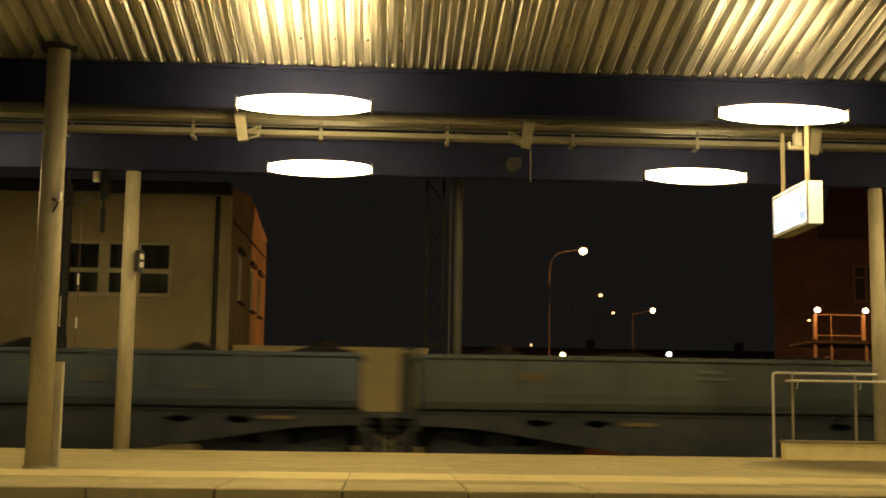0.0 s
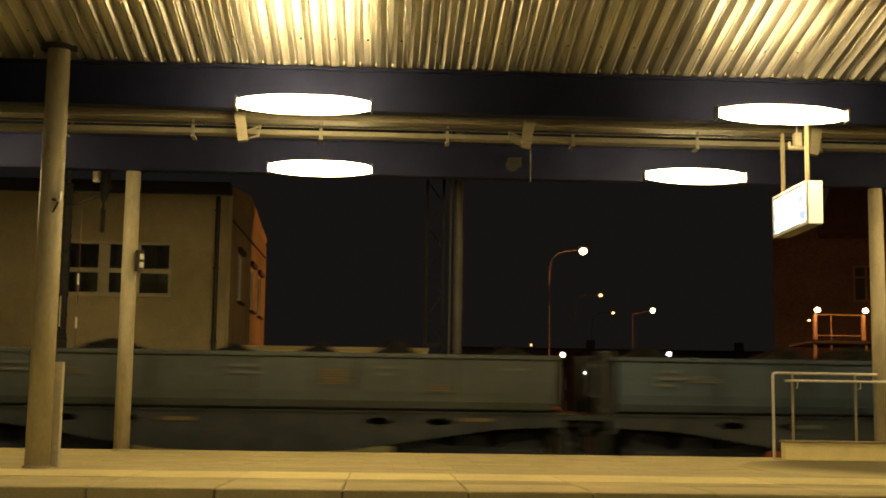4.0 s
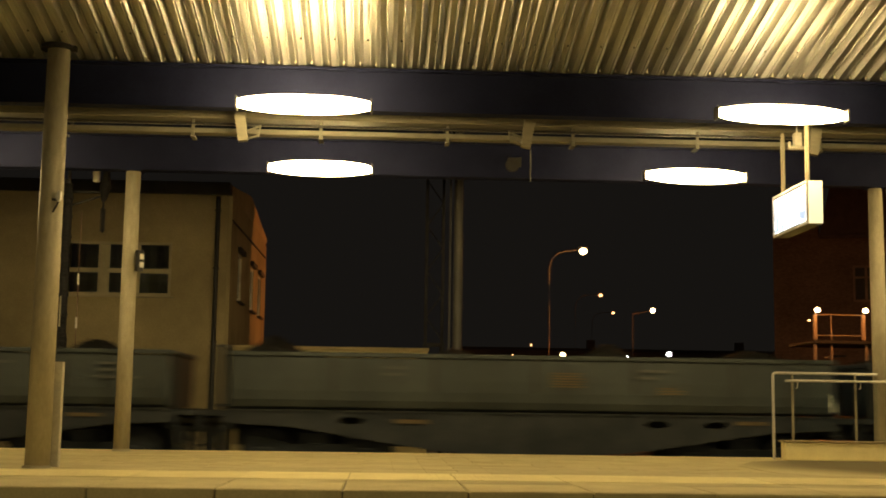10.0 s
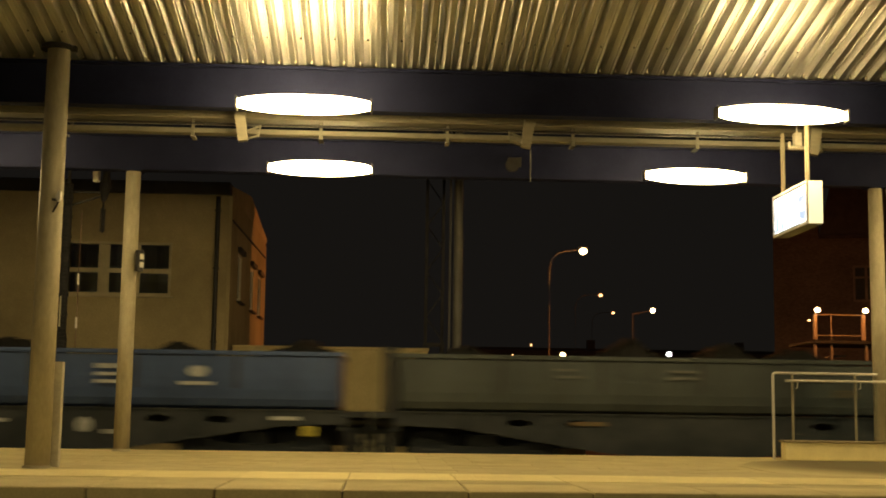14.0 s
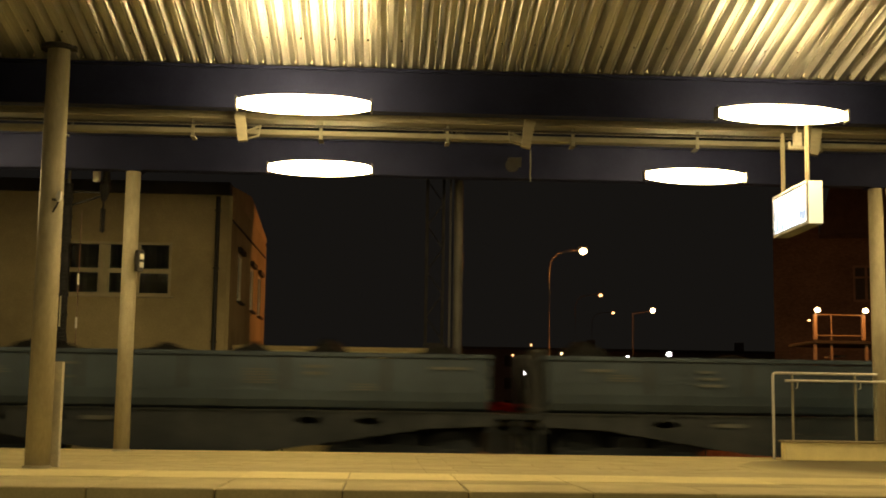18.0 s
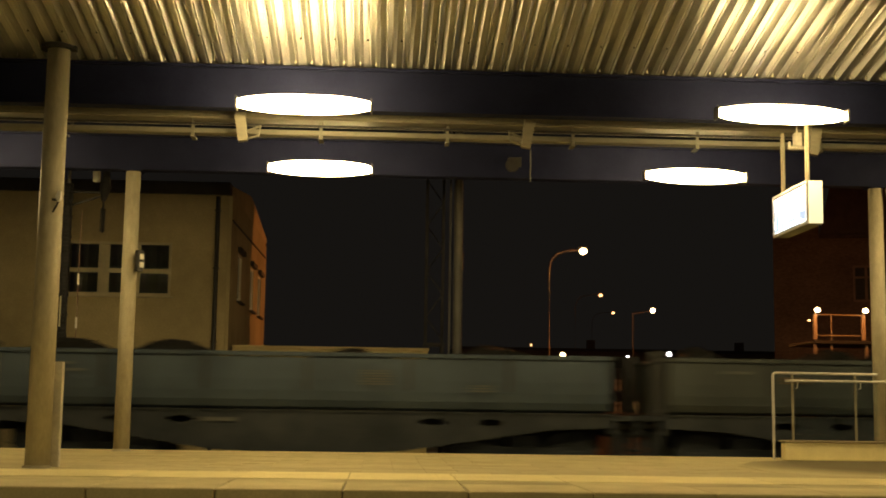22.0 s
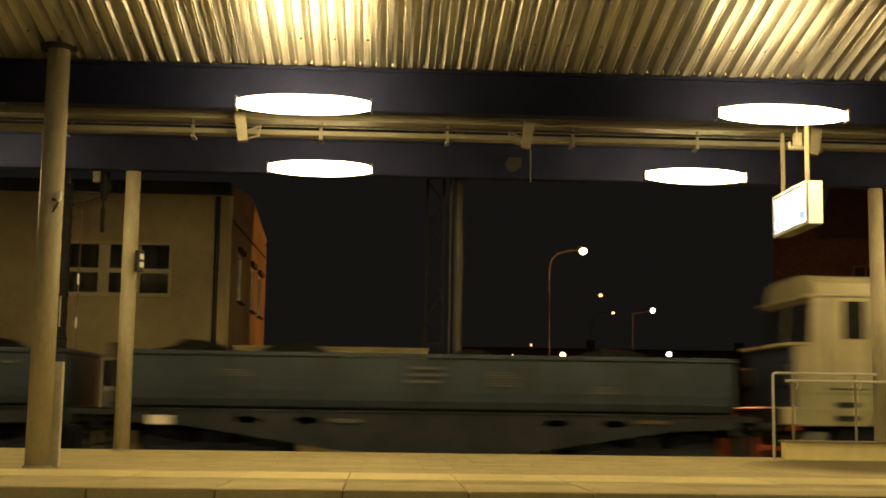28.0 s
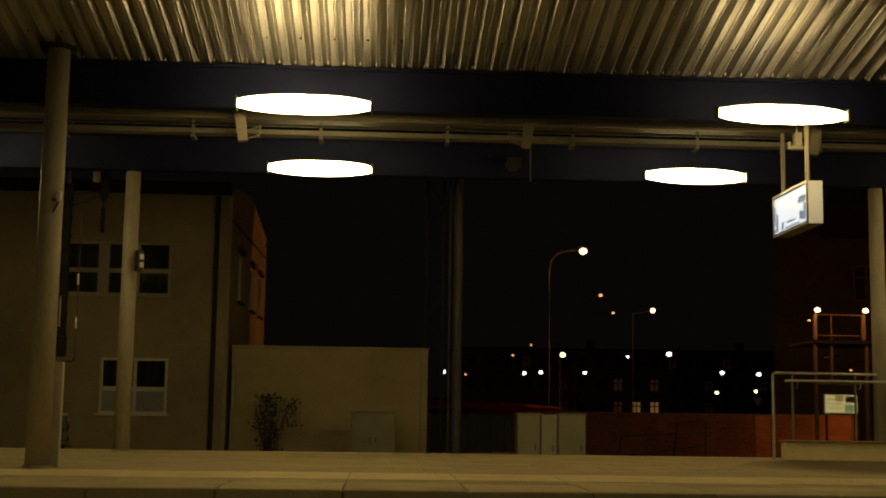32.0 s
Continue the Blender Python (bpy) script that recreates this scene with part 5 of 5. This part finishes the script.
def wagon(i, tint, marks):
    w = thing("freight_wagon", 0, TRACK_Y, 0, LABELS[tint], "freight wagon", "wagons of the train")
    rng = random.Random(100 + i)
    ink = M_STENCIL_FRESH if tint == "vivid" else M_STENCIL
    tub = shared("tub", TUBS[tint], w)
    shared("rim", RIMS[tint], w)
    shared("coal_load", LOADS[rng.randrange(6)], w, pose(0, 0, 0, 0, 0, 180 * rng.randrange(2)))
    for s in (-1, 1):
        shared("side_sill", BELLY_ME, w, pose(0, s * 1.30 - 0.01, 0))
        b = shared("bogie", BOGIE_ME, w, pose(s * 3.85, 0, 0))
        for ax in (-0.9, 0.9):
            shared("wheelset", WHEEL_ME, b, pose(ax, 0, 0))
        part("headstock", box(s * 5.42 - 0.06, s * 5.42 + 0.06, -1.28, 1.28, 0.90, 1.24, 0.01), M_UNDER, w)
        for y in (-0.875, 0.875):
            shared("buffer", BUFFER_ME, w, pose(s * 5.48, y, 1.06, 0, 0, 0 if s > 0 else 180))
        shared("coupling", HOOK_ME, w, pose(s * 5.48, 0, 1.03, 0, 0, 0 if s > 0 else 180))
        xa, xb = sorted((s * 5.48, s * 5.855))
        part("drawgear_box", box(xa, xb, -0.30, 0.30, 0.84, 1.02, 0.02), M_UNDER, w)
        part("end_platform", box(min(s * 5.485, s * 5.86), max(s * 5.485, s * 5.86), -1.25, 1.25, 1.14, 1.235, 0.008), M_UNDER, w)
        part("end_valance", box(min(s * 5.84, s * 5.872), max(s * 5.84, s * 5.872), -1.25, 1.25, 0.90, 1.138, 0.006), M_UNDER, w)
        for px in (5.44, 5.55, 5.66, 5.80):
            part("hanging_pipe", tube((s * px, -0.95, 0.27), (s * px, -0.95, 0.95), 0.05, n=8), M_UNDER, w)
        part("end_step", box(xa, xb, -1.36, -1.12, 0.42, 0.46, 0.006), M_UNDER, w)
        part("step_hanger", box(s * 5.50 - 0.02, s * 5.50 + 0.02, -1.30, -1.20, 0.461, 0.95), M_UNDER, w)
        part("brake_hose", pipe([(s * 5.47, -0.70, 0.98), (s * 5.60, -0.72, 0.93), (s * 5.70, -0.72, 0.70), (s * 5.80, -0.70, 0.60), (s * 5.87, -0.68, 0.62)], 0.025, 8), M_DARK, w)
    for y in (-1.24, 1.24):
        shared("end_screen", SCREEN_ME, w, pose(0, y, 0))
    part("centre_sill", box(-5.36, 5.36, -0.35, 0.35, 0.62, 1.22), M_UNDER, w)
    part("floor_plate", box(-5.36, 5.36, -1.22, 1.22, 1.235, 1.262), M_UNDER, w)
    for x in (-3.55, -1.78, 0.0, 1.78, 3.55):
        shared("stiffener", RIB_ME, tub, pose(x, -1.405, 0))
        shared("stiffener", RIB_ME, tub, pose(x, 1.405, 0, 0, 0, 180))
    part("brake_gear", box(rng.uniform(-0.9, -0.3), rng.uniform(0.5, 1.0), -1.05, -0.7, 0.62, 0.86, 0.03), M_UNDER, w)
    shift = -0.09 if tint == "vivid" else 0.0
    if marks == "stencils":
        mid = [(-1.45, -0.85, 1.93, 2.03), (-1.45, -0.85, 1.80, 1.88), (-1.45, -0.90, 1.67, 1.75), (1.18, 1.80, 1.93, 2.03), (1.18, 1.80, 1.80, 1.88), (1.18, 1.76, 1.67, 1.75)]
        if tint == "blue":
            mid = [(0.04, 0.69, 1.94, 2.04), (0.02, 0.70, 1.66, 1.74), (0.82, 1.56, 1.93, 2.03), (0.80, 1.58, 1.79, 1.88), (0.82, 1.56, 1.66, 1.75)]
        if i == 23:
            mid = [(-1.80, -0.96, 1.94, 2.02), *mid[2:]]
            for x0 in (-1.78, -1.23):
                part("test_plate", box(x0, x0 + 0.28, -1.343, -1.335, 0.92, 1.05, 0.004), ink, w)
        for x0, x1, z0, z1 in (*mid, (-5.0, -4.4, 2.02, 2.15), (-5.0, -4.4, 1.90, 1.96), (-5.0, -4.4, 1.76, 1.84), (-4.25, -3.55, 1.98, 2.12), (-4.25, -3.5, 1.80, 1.87), (-4.2, -3.85, 1.60, 1.73),
                               (2.63, 3.33, 1.66, 1.74)):
            bar(w, x0 + 0.02 + shift, x1 - 0.1 + shift, z0 + 0.01, z1 - 0.01, ink)
        part("emblem", tube((2.87, -1.437, 1.91), (2.87, -1.432, 1.91), 0.10, n=24), ink, w, at=Matrix.Translation((2.87, 0, 0)) @ Matrix.Diagonal((1.6, 1, 1, 1)) @ Matrix.Translation((-2.87, 0, 0)))
        for x0, x1, z0, z1 in ((-4.1, -3.35, 1.17, 1.22), (-4.1, -3.6, 1.04, 1.08), (-2.6, -2.25, 1.01, 1.12), (-1.7, -1.3, 1.12, 1.18), (-1.1, -0.2, 0.98, 1.06),
                               (0.20, 0.50, 1.14, 1.22), (1.35, 1.75, 0.80, 0.89), (4.25, 4.85, 1.07, 1.15)):
            bar(w, x0 + shift, x1 - 0.1 + shift, z0 + 0.008, z1 - 0.008, ink, -1.335)
        part("test_plate", tube((0.94, -1.345, 0.96), (0.94, -1.335, 0.96), 0.13, n=24), ink, w)
        part("axle_box_cover", box(-4.98, -4.76, -1.42, -1.30, 0.80, 0.98, 0.02), M_YELLOW if tint == "vivid" else M_OCHRE, w, "yellow box near the bogie")
        part("axle_box_cover", box(4.70, 4.95, -1.42, -1.30, 0.80, 0.98, 0.02), M_YELLOW if tint == "vivid" else M_OCHRE, w, "yellow box near the bogie")
    elif marks == "scrawl":
        rng2 = random.Random(5)
        x = -4.9
        for k in range(15):
            if k == 6:
                x += 0.75
            wd = rng2.uniform(0.28, 0.40)
            for z in ((1.66, 2.02) if k % 3 else (1.66, 1.84, 2.02)):
                bar(w, x, x + wd, z, z + 0.055, M_FADED)
            bar(w, x + (0 if k % 2 else wd - 0.07), x + (0.07 if k % 2 else wd), 1.72, 2.02, M_FADED, -1.440)
            x += wd + rng2.uniform(0.16, 0.3) if k < 6 else wd + 0.10
        bar(w, 1.1, 1.45, 1.14, 1.21, M_WHITE, -1.335)
    else:
        o = rng.uniform(-0.6, 0.6)
        m2 = M_OCHRE if tint == "grey" else M_FADED
        for x0, x1, z0, z1 in ((0.75, 1.35, 1.86, 1.96), (0.75, 1.35, 1.72, 1.82), (2.65, 3.15, 1.62, 1.70), (-3.9, -3.3, 1.84, 1.92)):
            if rng.random() < 0.85:
                for dz in (0.0, 0.045, 0.09):
                    bar(w, x0 + o + 0.4 * dz * rng.random(), x1 + o - 2 * dz * rng.random(), z0 + dz, z0 + dz + 0.024, m2)
        for gx in (-4.6, -2.55, -0.55, 2.0, 4.2):
            if rng.random() < 0.6:
                for k in range(rng.randrange(1, 4)):
                    wd = rng.uniform(0.3, 0.75)
                    bar(w, gx + 0.3 * o, gx + 0.3 * o + wd, 2.0 - 0.12 * k, 2.05 - 0.12 * k, M_FADED)
        bar(w, -2.0 + o, -1.4 + o, 1.05, 1.12, m2, -1.335)
        if rng.random() < 0.5:
            bar(w, 3.6, 4.2, 1.10, 1.16, M_OCHRE, -1.335)
    if i in (4, 8, 14, 20):
        part("end_handrail", pipe([(-5.48, -1.2, 1.26), (-5.48, -1.2, 2.08), (-5.52, -1.2, 2.12), (-5.78, -1.2, 2.12), (-5.82, -1.2, 2.08), (-5.82, -1.2, 1.58), (-5.52, -1.2, 1.56)], 0.014, 8), M_STENCIL, w)
    if i in (1, 26):
        bar(w, -4.95, -4.55, 0.98, 1.14, M_WHITE if i == 26 else M_STENCIL, -1.335)
    return w


def wagon_kind(i):
    if i == 12:
        return "vivid", "stencils"
    if i in (7, 23):
        return "blue", "stencils"
    if i == 6:
        return "faded", "scrawl"
    if i in (8, 13):
        return "grey", "plain"
    return ("faded" if i % 3 else "grey"), "plain"


WAGONS = [(i, wagon(i, *wagon_kind(i))) for i in range(-1, 27)]

# ---- locomotive ----
LOCO_HALF = 8.43


def hood(x0, x1, y, z, r_in, r_out, n=20):
    """A short round hood along x, open at both ends."""
    bm = bmesh.new()
    rings = [[bm.verts.new((x, y + r * math.cos(2 * math.pi * k / n), z + r * math.sin(2 * math.pi * k / n))) for k in range(n)]
             for x, r in ((x0, r_out), (x1, r_out), (x1, r_in), (x0, r_in))]
    for a, b in zip(rings, rings[1:]):
        for k in range(n):
            bm.faces.new((a[k], a[(k + 1) % n], b[(k + 1) % n], b[k]))
    bmesh.ops.recalc_face_normals(bm, faces=bm.faces)
    return bm


def locomotive():
    lo = thing("locomotive", 0, TRACK_Y, 0, "light blue electric locomotive with cream-white cabs and navy skirt", "locomotive")
    top = [(1.40, 1.11), (1.45, 1.40), (1.45, 1.66), (1.45, 1.80), (1.45, 2.60), (1.42, 3.30), (1.395, 3.42), (1.31, 3.68), (1.18, 3.84), (0.85, 3.95), (0.40, 4.0)]

    def prof(z0, z1, grow=0.0):
        pts = [(y + grow, z) for y, z in top if z0 - 1e-6 <= z <= z1 + 1e-6]
        return [(-y, z) for y, z in pts] + [(y, z) for y, z in pts[::-1]]

    edge = lambda z: LOCO_HALF - 1.68 - 0.93 * (z - 1.11) / 2.4

    def nose(z):
        """End of the cab at height z: beam, bulging lower face with a ledge, set-back windscreen."""
        if z < 1.42:
            return LOCO_HALF - 0.10
        if z < 2.58:
            return LOCO_HALF - 0.28 - 0.03 * (z - 1.42)
        return LOCO_HALF - 0.57 - 0.10 * (min(z, 3.50) - 2.60)

    part("body_shell", shell(prof(1.66, 3.68), lambda z: -edge(z), edge, False), M_LOCO_BLUE, lo, "glossy light blue bodyside")
    part("roof", shell(prof(3.68, 4.0), lambda z: -edge(3.68), lambda z: edge(3.68), False), M_LOCO_ROOF, lo, "dull blue-grey roof")
    part("skirt", shell([(-1.45, 1.66), (-1.45, 1.40), (-1.40, 1.11), (1.40, 1.11), (1.45, 1.40), (1.45, 1.66)], lambda z: -edge(z), edge, False), M_LOCO_NAVY, lo, "navy blue lower skirt")
    for s in (-1, 1):
        full = [(1.40, 1.11), (1.45, 1.40), (1.45, 1.44), (1.45, 1.80), (1.45, 2.55), (1.45, 2.60), (1.42, 3.30), (1.40, 3.42), (1.34, 3.68), (1.20, 3.80), (0.85, 3.86), (0.40, 3.88)]
        pf = [(-y, z) for y, z in full] + [(y, z) for y, z in full[::-1]]
        if s > 0:
            bm = shell(pf, edge, nose)
        else:
            bm = shell(pf, lambda z: -nose(z), lambda z: -edge(z))
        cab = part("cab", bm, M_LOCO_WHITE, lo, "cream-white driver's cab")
        part("roof_visor", box(min(s * (LOCO_HALF - 0.52), s * (LOCO_HALF - 2.5)), max(s * (LOCO_HALF - 0.52), s * (LOCO_HALF - 2.5)), -1.43, 1.43, 3.40, 3.47, 0.02), M_LOCO_WHITE, cab)
        bx = s * LOCO_HALF
        part("ledge", box(min(bx - s * 0.14, bx - s * 0.60), max(bx - s * 0.14, bx - s * 0.60), -1.46, 1.46, 2.515, 2.585, 0.02), M_LOCO_WHITE, cab)
        # Dark panel and beam plate paint in the shade on the end face.
        part("apron", box(min(bx - s * 0.25, bx - s * 0.36), max(bx - s * 0.25, bx - s * 0.36), -1.41, 1.41, 1.46, 2.50, 0.01), M_LOCO_NAVY, cab, "end panel darkened to stand for its shade")
        part("beam_plate", box(min(bx - s * 0.03, bx - s * 0.08), max(bx - s * 0.03, bx - s * 0.08), -1.40, 1.40, 1.14, 1.41, 0.008), M_DARK, cab)
        part("buffer_beam", box(min(bx - s * 0.06, bx - s * 0.42), max(bx - s * 0.06, bx - s * 0.42), -1.47, 1.47, 1.12, 1.43, 0.02), M_LOCO_WHITE, cab)
        for y in (-0.875, 0.875):
            shared("buffer", BUFFER_ME, cab, pose(bx, y, 1.06, 0, 0, 0 if s > 0 else 180))
            part("buffer_mount", tube((bx - s * 0.32, y, 1.06), (bx + s * 0.01, y, 1.06), 0.14, 0.11, 16), M_DARK, cab)
        # windscreen, door and side fittings
        x1, x0 = nose(2.60) * s, nose(3.34) * s
        for side in (-1, 1):
            bm = bmesh.new()
            c = [(x1 + s * 0.012, side * 0.05, 2.60), (x1 + s * 0.012, side * 1.42, 2.60), (x0 + s * 0.012, side * 1.385, 3.34), (x0 + s * 0.012, side * 0.05, 3.34)]
            a = [bm.verts.new(p) for p in c]
            b = [bm.verts.new((p[0] - s * 0.02, p[1], p[2])) for p in c]
            bm.faces.new(a)
            bm.faces.new(b[::-1])
            for k in range(4):
                bm.faces.new((a[k], a[(k + 1) % 4], b[(k + 1) % 4], b[k]))
            part("windscreen", bm, M_LOCO_GLASS, cab, "dark windscreen")
            dx0, dx1 = sorted((s * (LOCO_HALF - 0.90), s * (LOCO_HALF - 1.62)))
            yy = side * 1.45
            d = part("door", box(dx0, dx1, min(yy, yy + side * 0.012), max(yy, yy + side * 0.012), 1.78, 3.40, 0.004), M_LOCO_WHITE, cab)
            wx0 = dx0 + 0.06 if s > 0 else dx1 - 0.44
            part("door_window", box(wx0, wx0 + 0.38, min(yy + side * 0.012, yy + side * 0.02), max(yy + side * 0.012, yy + side * 0.02), 2.66, 3.34, 0.003), M_LOCO_GLASS, d)
            part("side_panel_seam", box(dx1 + 0.30, dx1 + 0.315, min(yy, yy + side * 0.006), max(yy, yy + side * 0.006), 1.76, 3.38), M_GREY_METAL, cab)
            # Dark ring paints in the shaded recess round the door.
            part("door_frame", ring_plate(dx0 - 0.035, dx1 + 0.035, 1.745, 3.435, 0.034, min(yy, yy + side * 0.008), max(yy, yy + side * 0.008)), M_GREY_METAL, cab)
            part("grab_rail", tube((dx1 + 0.07, yy + side * 0.05, 1.85), (dx1 + 0.07, yy + side * 0.05, 2.9), 0.014, n=8), M_GREY_METAL, cab)
            for z in (1.20, 1.44):
                # Raised dark plates paint in the shade of the step recesses.
                part("step_recess", box(dx0 + 0.12, dx1 - 0.18, min(yy - side * 0.02, yy + side * 0.014), max(yy - side * 0.02, yy + side * 0.014), z, z + 0.09), M_DARK, cab)
            hb = part("lamp_housing", box(min(s * (LOCO_HALF - 0.48), s * (LOCO_HALF - 0.16)), max(s * (LOCO_HALF - 0.48), s * (LOCO_HALF - 0.16)), min(side * 0.95, side * 1.40), max(side * 0.95, side * 1.40), 1.80, 2.20, 0.03), M_DARK, cab)
            if s > 0:
                part("lamp_hood", hood(bx - 0.16, bx - 0.122, side * 1.10, 2.02, 0.058, 0.125), M_DARK, hb)
                part("tail_lamp", tube((bx - 0.158, side * 1.10, 2.02), (bx - 0.138, side * 1.10, 2.02), 0.056, n=20), M_TAIL if side < 0 else M_REDPLATE, hb, "lit red lamp glass" if side < 0 else "unlit red lamp glass")
        part("step_plate", box(min(bx - s * 0.45, bx - s * 0.85), max(bx - s * 0.45, bx - s * 0.85), -1.40, 1.40, 0.70, 1.0, 0.02), M_GREY_METAL, cab)
        part("snow_plough", prism([(bx - s * 0.2, 0.2), (bx - s * 0.55, 0.2), (bx - s * 0.6, 0.6), (bx - s * 0.4, 0.6)], -1.1, 1.1), M_DARK, cab)
        part("coupling", pipe([(bx - s * 0.30, 0, 1.03), (bx, 0, 1.03), (bx + s * 0.2, 0, 1.05), (bx + s * 0.33, 0, 0.97), (bx + s * 0.40, 0, 0.80)], 0.035, 8), M_DARK, cab)
    for side in (-1, 1):
        y0, y1 = sorted((side * 1.452, side * 1.462))
        part("stripe", box(-LOCO_HALF + 0.3, LOCO_HALF - 0.3, y0, y1, 1.645, 1.715), M_LOCO_STRIPE, lo, "pale yellow stripe")
        part("gutter_strip", box(-6.2, 6.2, min(side * 1.37, side * 1.43), max(side * 1.37, side * 1.43), 3.42, 3.455), M_LOCO_BLUE, lo)
        for x, kind in ((-5.58, "blind"), (-3.50, "louvre"), (-1.15, "cover"), (1.17, "plain"), (3.48, "valance"), (5.68, "plain")):
            ya, yb = sorted((side * 1.44, side * 1.462))
            fr = part("window", ring_plate(x - 0.50, x + 0.50, 2.62, 3.40, 0.05, ya, yb), M_GREY_METAL if kind != "plain" else M_LOCO_BLUE, lo)
            yc, yd = sorted((side * 1.442, side * 1.454))
            part("pane", box(x - 0.45, x + 0.45, yc, yd, 2.67, 3.35), M_LOCO_GLASS, fr, "dark reflecting pane")
            if kind == "blind":
                ye, yf = sorted((side * 1.455, side * 1.459))
                part("blind", box(x - 0.10, x + 0.44, ye, yf, 2.70, 3.25), M_BLIND, fr)
            # Pale panel stands in for the lit room seen through this pane.
            if kind == "cover":
                ye, yf = sorted((side * 1.455, side * 1.459))
                part("inner_cover", box(x - 0.26, x + 0.40, ye, yf, 2.68, 3.02), M_BLIND, fr, "pale panel standing for the bright room behind the pane")
            if kind == "valance":
                ye, yf = sorted((side * 1.455, side * 1.459))
                part("blind", box(x - 0.30, x + 0.44, ye, yf, 3.20, 3.345), M_OCHRE, fr, "rolled ochre blind")
            if kind == "louvre":
                ye, yf = sorted((side * 1.450, side * 1.466))
                part("bar", box(x - 0.46, x + 0.46, ye, yf, 3.06, 3.13, 0.003), M_LOCO_BLUE, fr)
        for x0, x1 in ((-5.87, -2.97), (2.93, 5.83)):
            ya, yb = sorted((side * 1.28, side * 1.385))
            lv = part("roof_louvre", ring_plate(x0, x1, 3.60, 3.84, 0.03, ya, yb), M_LATTICE, lo)
            yc, yd = sorted((side * 1.27, side * 1.33))
            part("mesh_screen", box(x0 + 0.03, x1 - 0.03, yc, yd, 3.63, 3.81), M_LATTICE, lv)
            for k in range(6):
                part("slat", box(x0 + 0.03, x1 - 0.03, min(side * 1.335, side * 1.36), max(side * 1.335, side * 1.36), 3.645 + k * 0.028, 3.655 + k * 0.028), M_LATTICE, lv)
        yy = side * 1.455
        for x0, x1, z0, z1, m in ((-3.72, -2.52, 1.98, 2.15, M_LOCO_LETTER), (-3.3, -2.75, 2.26, 2.32, M_LOCO_LETTER), (-0.38, 0.46, 1.87, 2.01, M_REDPLATE), (2.43, 3.58, 1.98, 2.15, M_LOCO_LETTER), (2.8, 3.35, 2.26, 2.32, M_LOCO_LETTER), (-4.31, -4.17, 1.18, 1.31, M_WHITE), (-2.6, -1.9, 1.36, 1.39, M_LOCO_LETTER), (-0.95, 0.70, 1.44, 1.49, M_STENCIL)):
            part("lettering_bar", box(x0, x1, min(yy, yy + side * 0.004), max(yy, yy + side * 0.004), z0, z1), m, lo)
    part("roof_walkway", box(-4.6, 4.6, -0.55, 0.55, 4.0, 4.10, 0.02), M_LOCO_ROOF, lo)
    for x in (-1.6, 0.0, 1.7):
        part("roof_box", box(x - 0.6, x + 0.6, -0.6, 0.6, 4.101, 4.22, 0.03), M_LOCO_ROOF, lo)
    for s in (-1, 1):
        pn = part("pantograph", box(s * 3.6 - 0.7, s * 3.6 + 0.7, -0.55, 0.55, 4.12, 4.16, 0.01), M_DARK, lo)
        for y in (-0.45, 0.45):
            part("arm", tube((s * 3.6 - 0.8, y, 4.18), (s * 3.6 + 0.9, y, 4.26), 0.025, n=8), M_DARK, pn)
            part("insulator", tube((s * 3.6, y, 4.0), (s * 3.6, y, 4.12), 0.06, 0.04, 10), M_REDPLATE, pn)
        part("contact_strip", box(s * 3.6 + 0.7, s * 3.6 + 0.85, -0.85, 0.85, 4.26, 4.30, 0.01), M_DARK, pn)
    part("roof_conductor", tube((-3.4, 0.2, 4.30), (3.4, 0.2, 4.30), 0.02, n=8), M_GREY_METAL, lo)
    part("underframe", box(-2.6, 2.6, -1.15, 1.15, 0.40, 1.108, 0.03), M_UNDER, lo)
    for s in (-1, 1):
        b = part("bogie", box(s * 4.95 - 2.3, s * 4.95 + 2.3, -1.08, 1.08, 0.50, 1.105, 0.04), M_UNDER, lo)
        for ax in (-1.35, 1.35):
            shared("wheelset", WHEEL_ME, b, Matrix.Translation((s * 4.9 + ax, 0, 0)) @ Matrix.Translation((0, 0, 0.12)))
            for side in (-1, 1):
                part("axle_box", box(s * 4.9 + ax - 0.2, s * 4.9 + ax + 0.2, min(side * 1.09, side * 1.22), max(side * 1.09, side * 1.22), 0.40, 0.80, 0.03), M_UNDER, b)
                part("spring", tube((s * 4.9 + ax + 0.4, side * 1.14, 0.55), (s * 4.9 + ax + 0.4, side * 1.14, 0.95), 0.09, n=12), M_UNDER, b)
    return lo


LOCO = locomotive()


# ---- the train's run ----
def run(t):
    """Metres that the train has gone by at t seconds."""
    return RUN_A * t + RUN_B * t * t + RUN_C * t ** 3


RUN_A, RUN_B, RUN_C = 10.884293, 0.001761481831214818, 0.0002279150612382718
PITCH_M, GAP_0 = 11.77, 0.19


def motions():
    times = [0, 4, 8, 12, 16, 20, 24, 28, 30, 32]
    for i, w in WAGONS:
        x0 = GAP_0 + (i + 0.5) * PITCH_M
        walk(w, [(t, pose(x0 - run(t), TRACK_Y, 0)) for t in times])
    walk(LOCO, [(t, pose(GAP_0 + 318.08 + LOCO_HALF - run(t), TRACK_Y, 0)) for t in times])


motions()
